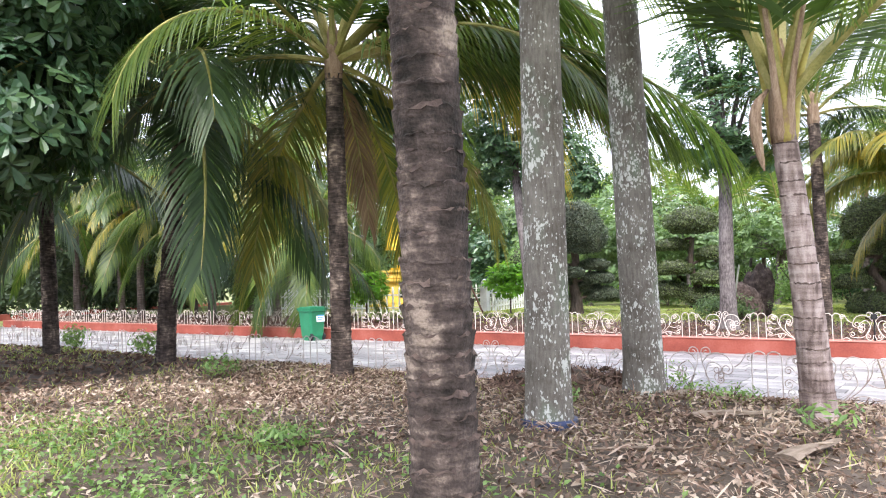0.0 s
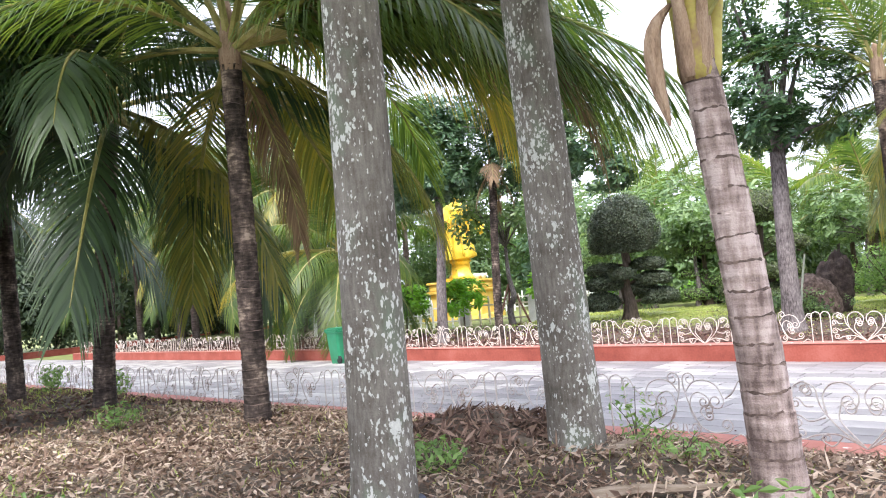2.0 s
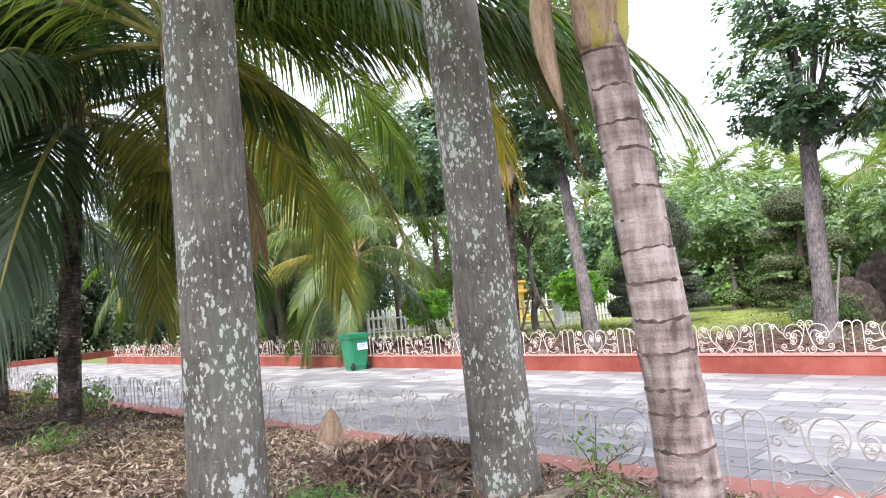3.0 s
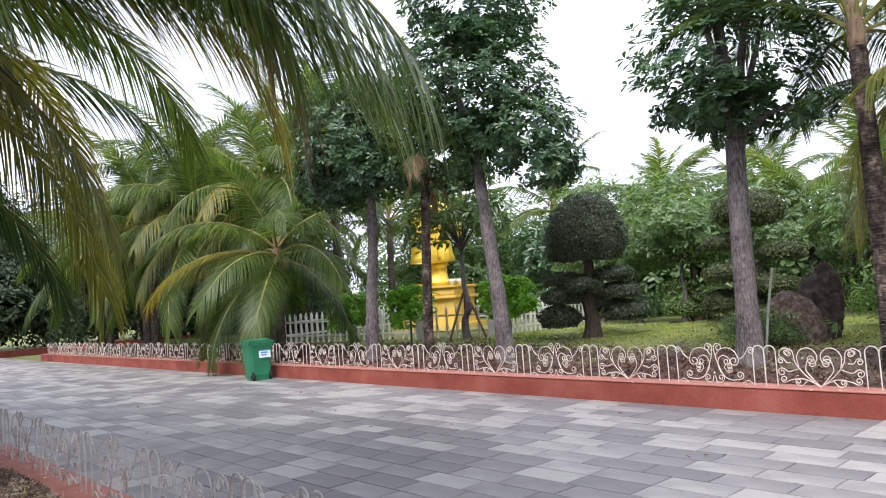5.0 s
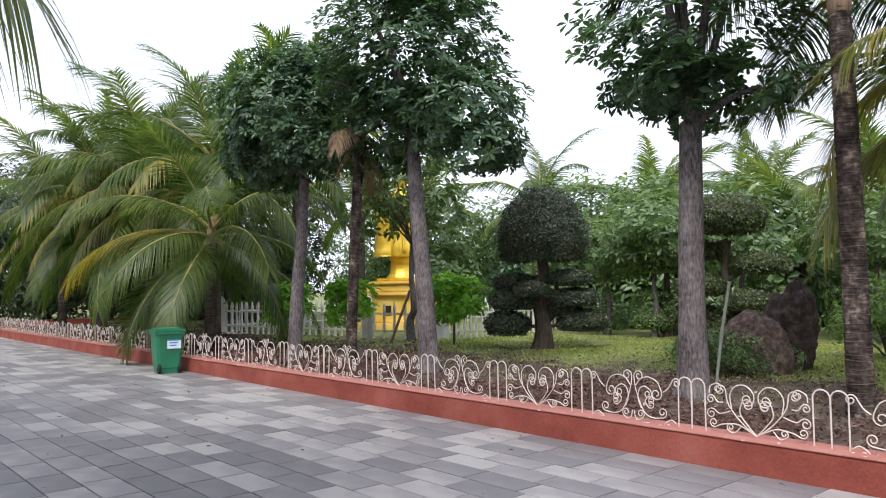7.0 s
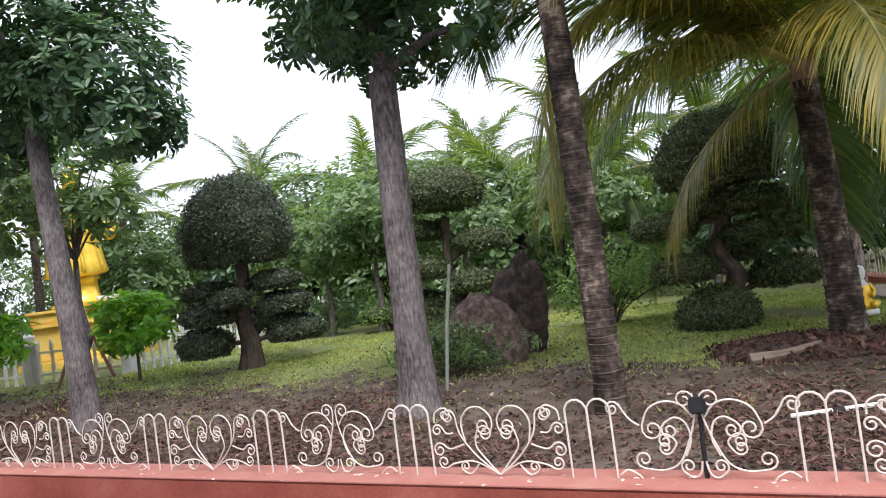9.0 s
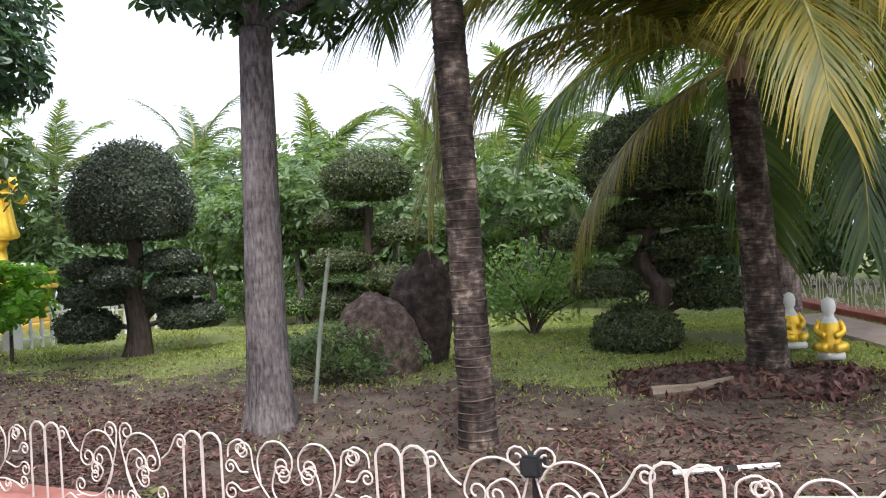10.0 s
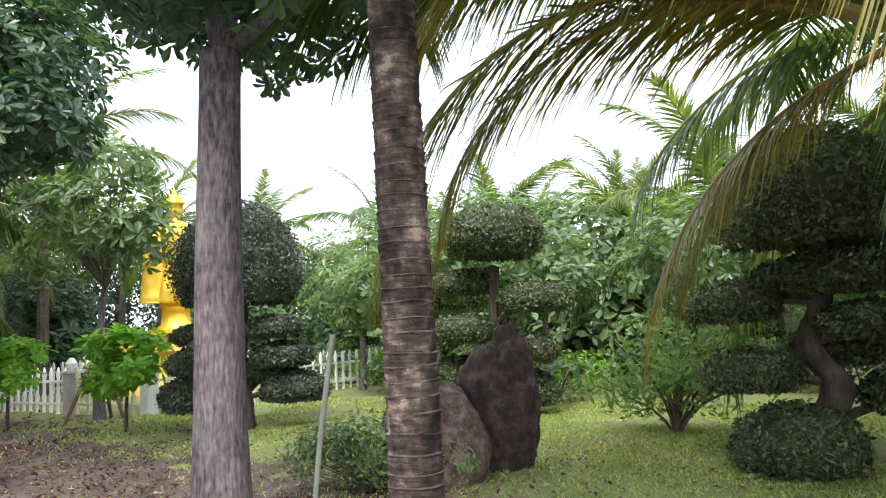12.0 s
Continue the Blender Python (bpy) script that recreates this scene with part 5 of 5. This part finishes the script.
for i, (px, py, h, r) in enumerate([(-12, 22, 5.5, 3.0), (-17, 16, 5.0, 3.0), (-6.5, 15.5, 4.2, 2.2), (-2.0, 16.0, 4.0, 2.2), (2, 18, 3.2, 2.0), (6, 22, 3.4, 2.4), (10, 18, 4.0, 2.2), (14, 16, 4.2, 2.4), (18, 12, 4.6, 2.6), (-20, 8, 4.6, 2.6), (-24, 10, 5.4, 3.0), (-6, 26, 4.4, 3.0), (20, 20, 5, 3), (0, 30, 4.2, 3.2), (10, 30, 4.4, 3.2), (-33, 5, 8.5, 3.4), (-33, -3, 8.5, 3.6), (-34, -10, 8.5, 3.6), (-33, 11, 8.5, 3.6), (-38, 1, 9, 4), (-25, 15, 8, 3.6), (-36, -17, 9, 4), (-24, -9.5, 6, 2.6), (-16, -10, 5.5, 2.4), (-20, -14, 7, 3.2), (-10, -13, 6, 2.6), (-24.5, 3.5, 7, 2.8), (-27, 8, 8, 3.2), (-31.5, 0.5, 6, 2.6), (-31.5, -5.5, 6, 2.6), (-22, 7, 7.5, 3), (-0.6, 14.2, 5.0, 2.0), (1.8, 14.8, 4.6, 1.8), (-4.5, 15.5, 5.4, 2.2), (-14, 8, 4.0, 1.8), (-13, 15, 5.6, 2.6), (-16, 20, 6.0, 3.0), (-11, 18.5, 5.6, 2.6), (-42, -8, 11, 4.5), (-43, 2, 11, 4.5), (-42, 10, 11, 4.5), (-36, 15, 9, 4), (-8.5, 21, 6.0, 2.8)]):
    broad_tree(px, py, 0.2, [(0, 0, -0.2), (0.1, 0, h * 0.25), (0, 0.1, h * 0.5)], [0.2, 0.17, 0.13], [(0, 0, h * 0.68, r, r, h * 0.32), (r * 0.5, 0, h * 0.4, r * 0.7, r * 0.7, h * 0.3), (-r * 0.5, 0.2, h * 0.4, r * 0.7, r * 0.7, h * 0.3), (0, -r * 0.4, h * 0.22, r * 0.8, r * 0.6, h * 0.2)], 2600 if px < -30 else 1150, 0.36 if px < -30 else 0.33, L_FOREST if px < -19 or py < -5 else (L_MID, L_SHRUB, L_BROAD, L_SHRUB)[i % 4], M_DARKBARK, "leafy green tree at the garden's edge", 230 + i, 0.12, 4, 0.05, 4)
for i in range(9):
    bush("shrub", -31.2 + 0.5 * (i % 2), -13.5 + 3.2 * i, 0.0, [(0, 0, 0.9, 1.2, 1.9, 1.0), (-0.6, 0.5, 1.6, 1.2, 1.6, 0.9)], 700, 0.3, L_FOREST, "dark dense shrub behind the road's end", 400 + i, 4)

# right-hand side path with small figures
SIDE = pose(12.5, 7.0, 0, 0, 0, 108)
structure(put("side_path", Build().box(-3.5, 0.3, 0.1, 2.5, 1.0, GROUND(12, 7) + 0.04, 0.01).mesh("side_path", M_BRICKRED), SIDE), "pale pinkish grey side path in the garden", "path")
side_fence = iron_fence("iron_fence", -3.0, 9.0, 0.0, 0.0, 0.6, M_IRON, "pinkish white iron fence along the side path")
side_fence.matrix_basis = SIDE @ pose(0, 0, 0.5)
side_kerb = kerb("kerb_side", -3.5, 9.0, -0.15, 0.15, 0.5, "red kerb under the side path's fence")
side_kerb.matrix_basis = SIDE
for i, (px, py) in enumerate([(11.39, 4.95), (11.05, 5.6)]):
    b = Build().box(-0.14, -0.12, 0, 0.14, 0.12, 0.06, 0.01)
    b.lathe([(0.13, 0.06), (0.145, 0.1), (0.11, 0.17), (0.12, 0.24), (0.1, 0.31), (0.055, 0.36), (0.045, 0.38), (0.07, 0.41), (0.078, 0.46), (0.06, 0.51), (0.01, 0.53)], 16, 1, 0.8)
    for s in (-1, 1):
        b.tube(smooth_line([(s * 0.1, 0, 0.32), (s * 0.14, -0.05, 0.24), (s * 0.05, -0.12, 0.2)], 3), 0.03, 7)
        b.tube(smooth_line([(s * 0.06, -0.02, 0.11), (s * 0.15, -0.08, 0.11), (s * 0.04, -0.14, 0.1)], 3), 0.042, 7)
    me = b.mesh("figurine", [M_GOLD, M_WHITE], True)
    me.polygons.foreach_set("material_index", [1 if p.center.z > 0.33 or p.center.z < 0.06 else 0 for p in me.polygons])
    tagged(put("figurine", me, pose(px, py, GROUND(px, py) + 0.04, 0, 0, 30 * i) @ Matrix.Diagonal((0.8, 0.85, 1.05, 1))), "small garden figure with white head and golden robe", "figurine", "small figures by the side path")

# ---- small things in the garden ----
pole = thing("support_pole", 7.17, 2.86, GROUND(7.17, 2.86), "thin grey-green wooden pole leaning beside the shrub", "pole")
part("shaft", Build().tube([(0, 0, -0.1), (0.08, 0.05, 0.65), (0.18, 0.1, 1.3)], 0.02, 8), M_STAKE_GREY, pole)
lamp = thing("spotlight", 10.18, 0.28, 0.27, "small black garden spotlight on a spike at the fence", "lamp")
part("spike", Build().tube([(0, 0.03, -0.02), (0.0, 0.03, 0.2), (0.01, 0.03, 0.36)], 0.014, 7), M_BLACK, lamp)
part("head", Build().box(-0.04, -0.03, 0.36, 0.05, 0.07, 0.45, 0.012), M_BLACK, lamp)
pipe = thing("white_pipe", 10.78, 1.8, GROUND(10.8, 1.8) + 0.02, "white plastic pipe with a dark joint lying on the soil", "pipe", "", 25)
part("tube", Build().tube([(-0.3, 0, 0), (0.3, 0, 0.01)], 0.017, 8), M_WHITE, pipe)
part("joint", Build().tube([(-0.02, 0, 0), (0.06, 0, 0.002)], 0.024, 8), M_BLACK, pipe)
block = thing("concrete_block", 11.35, 1.3, GROUND(11.3, 1.3), "pale concrete slab lying on the soil", "block", "", 15)
part("slab", Build().box(-0.2, -0.13, -0.02, 0.2, 0.13, 0.08, 0.012), M_CONCRETE, block)
log = thing("palm_stub", 10.38, 4.0 - 0.5, GROUND(10.4, 3.5), "dry grey palm stalk lying on the litter", "wood", "", 20)
part("stalk", Build().tube([(-0.32, 0, 0.03), (0.0, 0, 0.05), (0.32, 0.03, 0.12)], [0.06, 0.045, 0.02], 8), M_WOOD, log)
spathe = thing("palm_spathe", 7.0, -7.4, bank_z(7, -7.4) + 0.02, "upright brown dried palm spathe on the bank", "dry spathe", "", 30)
sv2, sf2 = [], []
for i in range(9):
    k = i / 8
    for j in range(7):
        a = (j / 6 - 0.5) * 2.2
        w = 0.2 * (1 - k) ** 0.8 * (0.75 + 0.5 * k) + 0.003
        sv2.append((w * math.sin(a), 0.06 * (1 - math.cos(a)) + 0.1 * k, 0.3 * k))
for i in range(8):
    for j in range(6):
        sf2.append((i * 7 + j, i * 7 + j + 1, i * 7 + j + 8, i * 7 + j + 7))
so = put("sheath", mesh_of("sheath", sv2, sf2, M_FIBRE, True), None, spathe)
mod = so.modifiers.new("thick", "SOLIDIFY")
mod.thickness = 0.012
for i, (px, py, a) in enumerate([(10.36, -8.6, 40), (9.7, -7.7, 100), (11.0, -9.4, 75)]):
    pl = thing("dry_frond_base", px, py, bank_z(px, py) + 0.02, "pale dried palm leaf base lying on the litter", "dry leaf base", "dried leaf bases on the bank", a)
    part("blade", Build().tube(smooth_line([(-0.3, 0, 0.02), (-0.1, 0.01, 0.05), (0.15, 0, 0.03), (0.3, -0.02, 0.06)], 3), [0.07, 0.068, 0.064, 0.058, 0.05, 0.044, 0.038, 0.032, 0.025, 0.012], 7), M_WOOD, pl, "", Matrix.Diagonal((1, 1, 0.45, 1)))
for i, pts in enumerate([[(11.2, -7.5, 0.4), (11.1, -6.9, 0.55), (11.0, -6.5, 0.72)], [(9.2, -10.3, 0.45), (10.1, -9.7, 0.5), (11.0, -9.2, 0.45)], [(10.0, -9.0, 0.5), (10.8, -8.9, 0.52), (11.5, -8.5, 0.4)], [(5.0, -9.4, 0.52), (5.6, -9.3, 0.54), (6.1, -9.4, 0.5)], [(8.4, -10.6, 0.46), (8.7, -10.4, 0.5), (9.0, -10.35, 0.47)]]):
    st2 = thing("fallen_branch", *pts[0], "thin dry fallen branch on the litter", "branch", "fallen branches on the bank")
    part("stick", Build().tube(smooth_line([Vector(p) - Vector(pts[0]) for p in pts], 4), [0.014 - 0.001 * j for j in range(9)], 6), M_WOOD, st2)


# ---- grass, weeds and leaf litter ----
def scatter(name, n, box, height, size, leaf, label, category, seed, keep=None, tilt=0.45, aspect=0.5, lift=0.02, layers=1.0):
    rng = np.random.default_rng(seed)
    x, y = rng.uniform(box[0], box[1], n), rng.uniform(box[2], box[3], n)
    if keep is not None:
        ok = np.array([keep(a, b) > r for a, b, r in zip(x, y, rng.random(n))])
        x, y = x[ok], y[ok]
    z = np.array([height(a, b) for a, b in zip(x, y)]) + rng.random(len(x)) * lift
    up = np.zeros((len(x), 3))
    up[:, 2] = 1
    return tagged(put(name, mesh_of(name, *leaf_cloud(np.stack([x, y, z], 1), up, size, rng, aspect, tilt, 0.55), leaf)), label, category, kind="stuff")


def blades(name, n, box, height, tall, leaf, label, seed, keep, spread=0.5, width=0.006):
    rng = np.random.default_rng(seed)
    x, y = rng.uniform(box[0], box[1], n), rng.uniform(box[2], box[3], n)
    ok = np.array([keep(a, b) > r for a, b, r in zip(x, y, rng.random(n))])
    x, y = x[ok], y[ok]
    m = len(x)
    z = np.array([height(a, b) for a, b in zip(x, y)])
    base = np.stack([x, y, z - 0.01], 1)
    way = np.stack([rng.normal(0, spread, m), rng.normal(0, spread, m), np.ones(m)], 1)
    h = tall * rng.uniform(0.4, 1.2, (m, 1))
    a = rng.uniform(0, np.pi, m)
    side = np.stack([np.cos(a), np.sin(a), 0 * a], 1) * width
    tip = base + way * h
    tip[:, 2] -= 0.25 * h[:, 0] * spread
    mid = base + way * h * 0.5
    v = np.stack([base - side, base + side, mid + side * 0.8, tip, mid - side * 0.8], 1).reshape(-1, 3)
    k = np.arange(m)[:, None] * 5
    f = [(a, b, c, e) for a, b, c, e in (k + [0, 1, 2, 4])] + [(a, b, c) for a, b, c in (k + [4, 2, 3])]
    return tagged(put(name, mesh_of(name, v, f, leaf)), label, "grass", kind="stuff")


def patch(x, y, s=0.8, off=0.0):
    return 0.5 + 0.9 * noise.noise(Vector((x * s + off, y * s - off, off)))


def bank_litter(x, y):
    green = math.exp(-((x - 8.0) / 2.4) ** 2 - ((y + 11.6) / 1.0) ** 2)
    return min(1, 0.55 + 0.5 * patch(x, y, 0.7, 3)) * (1 - 0.8 * green) * (1 if x < 11.7 else 0)


def bank_grass(x, y):
    green = math.exp(-((x - 7.6) / 2.6) ** 2 - ((y + 11.9) / 1.1) ** 2)
    left = math.exp(-((x + 3.5) / 4) ** 2) * 0.8
    return (1.6 * green + left * 0.7 + 0.12 + 0.3 * math.exp(-((x - 9.9) / 0.8) ** 2 - ((y + 7.6) / 0.7) ** 2)) * patch(x, y, 0.9, 7) * 1.2


scatter("leaf_litter", 52000, (4.0, 11.75, -13.6, -6.68), bank_z, 0.05, L_LITTER, "dense pale brown dry leaf litter on the bank", "leaf litter", 301, bank_litter, 0.55, 0.42, 0.05)
scatter("leaf_litter", 12000, (-8.0, 4.0, -13.0, -6.68), bank_z, 0.09, L_LITTER_BROWN, "dry leaf litter on the shaded bank", "leaf litter", 302, bank_litter, 0.5, 0.45, 0.05)
scatter("leaf_litter", 12000, (5.0, 11.75, -12.5, -6.68), bank_z, 0.13, L_LITTER, "straw-like dry strips on the bank", "leaf litter", 303, bank_litter, 0.35, 0.07, 0.07)
scatter("bank_shoots", 30000, (4.0, 11.0, -13.4, -10.2), bank_z, 0.035, L_WEED, "low bright green weeds on the bank", "weeds", 304, lambda x, y: 1.3 * math.exp(-((x - 7.8) / 2.3) ** 2 - ((y + 11.7) / 0.9) ** 2) * patch(x, y, 1.3, 9), 0.6, 0.6, 0.09)
blades("bank_grass", 70000, (-8.0, 11.4, -13.6, -6.7), bank_z, 0.09, L_GRASS, "short patchy grass on the bank", 305, bank_grass)


def heap(name, x, y, z, rx, ry, rz, n, size, leaf, label, seed, aspect=0.3):
    rng = np.random.default_rng(seed)
    t = thing(name, x, y, z, label, "leaf heap")
    cv, cf = blob(rx * 0.92, ry * 0.92, rz * 0.9, rng, 20, 0.12, 0.9)
    part("core", Build().add(cv, cf), M_SOIL, t)
    d = rng.normal(0, 1, (n, 3))
    d[:, 2] = np.abs(d[:, 2])
    d /= np.linalg.norm(d, axis=1, keepdims=True)
    k = rng.uniform(0.82, 1.08, (n, 1)) + 0.2 * np.array([noise.noise(Vector(w * 2)) for w in d])[:, None]
    put("dry_leaves", mesh_of("dry_leaves", *leaf_cloud(d * k * [rx, ry, rz], d, size, rng, aspect, 0.7, 0.5), leaf), None, t)
    return t


heap("brush_heap", 8.6, -7.75, 0.42, 0.75, 0.5, 0.26, 2600, 0.12, L_LITTER_BROWN, "heap of dry brown leaves and twigs beside the palm", 311, 0.16)
heap("leaf_heap", 10.75, 4.15, GROUND(10.7, 4.1) - 0.03, 1.15, 0.75, 0.14, 2600, 0.085, L_LITTER_RED, "reddish dry leaf heap round the palm's foot", 312, 0.4)
heap("leaf_heap", 6.2, -9.0, 0.4, 1.3, 0.6, 0.1, 1800, 0.09, L_LITTER_BROWN, "low mound of dry leaves under the palms", 313, 0.35)
for i, (px, py, hgt, n, sz) in enumerate([(9.25, -6.85, 0.36, 120, 0.05), (9.75, -7.55, 0.14, 120, 0.045), (10.15, -7.9, 0.14, 140, 0.045), (9.0, -8.75, 0.2, 260, 0.055), (8.2, -10.8, 0.14, 240, 0.05), (9.5, -10.9, 0.15, 300, 0.05), (11.0, -8.85, 0.2, 60, 0.07), (5.0, -8.9, 0.25, 200, 0.06), (1.2, -7.4, 0.4, 260, 0.08), (-0.6, -7.6, 0.4, 260, 0.08)]):
    bush("weed", px, py, bank_z(px, py), [(0, 0, hgt * 0.6, 0.2 + hgt * 0.3, 0.18 + hgt * 0.25, hgt * 0.55)], n, sz, L_WEED, "bright green weed tuft on the bank", 320 + i, 8, 0.4, 0.005)


def bed_litter(x, y):
    return (0.9 * math.exp(-(max(0, y - 0.5) / 2.1) ** 2) + 0.025) * min(1.2, max(0.4, 0.35 + 1.4 * (patch(x, y, 0.7, 5) - 0.1)))


def lawn(x, y):
    k = min(1, max(0, (y - 3.0) / 2.0)) * (0.85 if x > 5.2 else 0.55) + 0.05
    return k * patch(x, y, 0.8, 11) * 1.3 * (1 if not (-9.4 < x < -0.9 and y > 3.9) else 0)


scatter("leaf_litter", 95000, (1.0, 14.0, 0.46, 6.5), GROUND, 0.05, L_LITTER_RED, "reddish brown dry leaf litter in the garden bed", "leaf litter", 331, bed_litter, 0.45, 0.45, 0.03)
scatter("leaf_litter", 30000, (-14.0, 1.0, 0.46, 5.0), GROUND, 0.085, L_LITTER_RED, "reddish brown dry leaf litter in the garden bed", "leaf litter", 332, bed_litter, 0.45, 0.45, 0.03)
scatter("leaf_litter", 12000, (0.0, 13.0, 0.46, 4.5), GROUND, 0.15, L_LITTER_BROWN, "thin dry twigs and strips on the garden bed", "leaf litter", 338, bed_litter, 0.25, 0.06, 0.03)
scatter("leaf_litter", 6000, (0.0, 13.0, 0.46, 8.0), GROUND, 0.06, L_LITTER, "pale fallen leaves on the garden bed", "leaf litter", 333, lambda x, y: 0.4 * patch(x, y, 0.5, 2), 0.4, 0.45, 0.02)
blades("lawn_grass", 180000, (2.0, 12.0, 1.5, 10.0), GROUND, 0.05, L_GRASS, "short uneven lawn grass", 334, lawn, 0.6, 0.007)
blades("lawn_grass", 30000, (-6.0, 2.0, 1.5, 9.0), GROUND, 0.08, L_GRASS, "short uneven lawn grass", 335, lawn, 0.6, 0.011)
scatter("clover", 9000, (2.0, 12.0, 2.2, 10.0), GROUND, 0.05, L_GRASS, "flat green lawn weeds", "weeds", 336, lambda x, y: lawn(x, y) * 0.8, 0.35, 0.6, 0.02)
scatter("road_leaves", 150, (-4.0, 13.0, -6.0, 0.05), lambda x, y: 0.006, 0.05, L_LITTER_RED, "single dry leaves on the paving", "leaf litter", 337, None, 0.25, 0.4, 0.01)

# ---- paving stones of the road ----
TILE_L, TILE_W, GAP = 0.6, 0.3, 0.004
paver = Build().box(-TILE_L / 2 + GAP, -TILE_W / 2 + GAP, -0.012, TILE_L / 2 - GAP, TILE_W / 2 - GAP, 0.0, 0.003).mesh("paver", M_PAVER)
road_ob = bpy.data.objects["road"]
rest = Build()
pave_rng = random.Random(5)
near_count = 0
for j in range(int((ROAD_Y1 - ROAD_Y0) / TILE_W) + 1):
    yy = ROAD_Y1 - TILE_W / 2 - j * TILE_W
    if yy < ROAD_Y0 + TILE_W / 2:
        break
    shift = pave_rng.choice((0, 0.2, 0.3, 0.42)) + (j % 2) * 0.3
    for i in range(-52, 30):
        xx = i * TILE_L + shift
        zz = pave_rng.uniform(-0.0015, 0.0015)
        if 3.6 < xx < 11.4 and -5.6 < yy and near_count < 300:
            near_count += 1
            put("paver", paver, Matrix.Translation((xx, yy, zz)), road_ob)
        else:
            a, b = TILE_L / 2 - GAP, TILE_W / 2 - GAP
            rest.add([(xx - a, yy - b, zz), (xx + a, yy - b, zz), (xx + a, yy + b, zz), (xx - a, yy + b, zz), (xx - a, yy - b, zz - 0.012), (xx + a, yy - b, zz - 0.012), (xx + a, yy + b, zz - 0.012), (xx - a, yy + b, zz - 0.012)], [(0, 1, 2, 3), (0, 4, 5, 1), (1, 5, 6, 2), (2, 6, 7, 3), (3, 7, 4, 0)])
tagged(put("paver_field", rest.mesh("paver_field", M_PAVER_ALL), None, road_ob), kind="stuff")
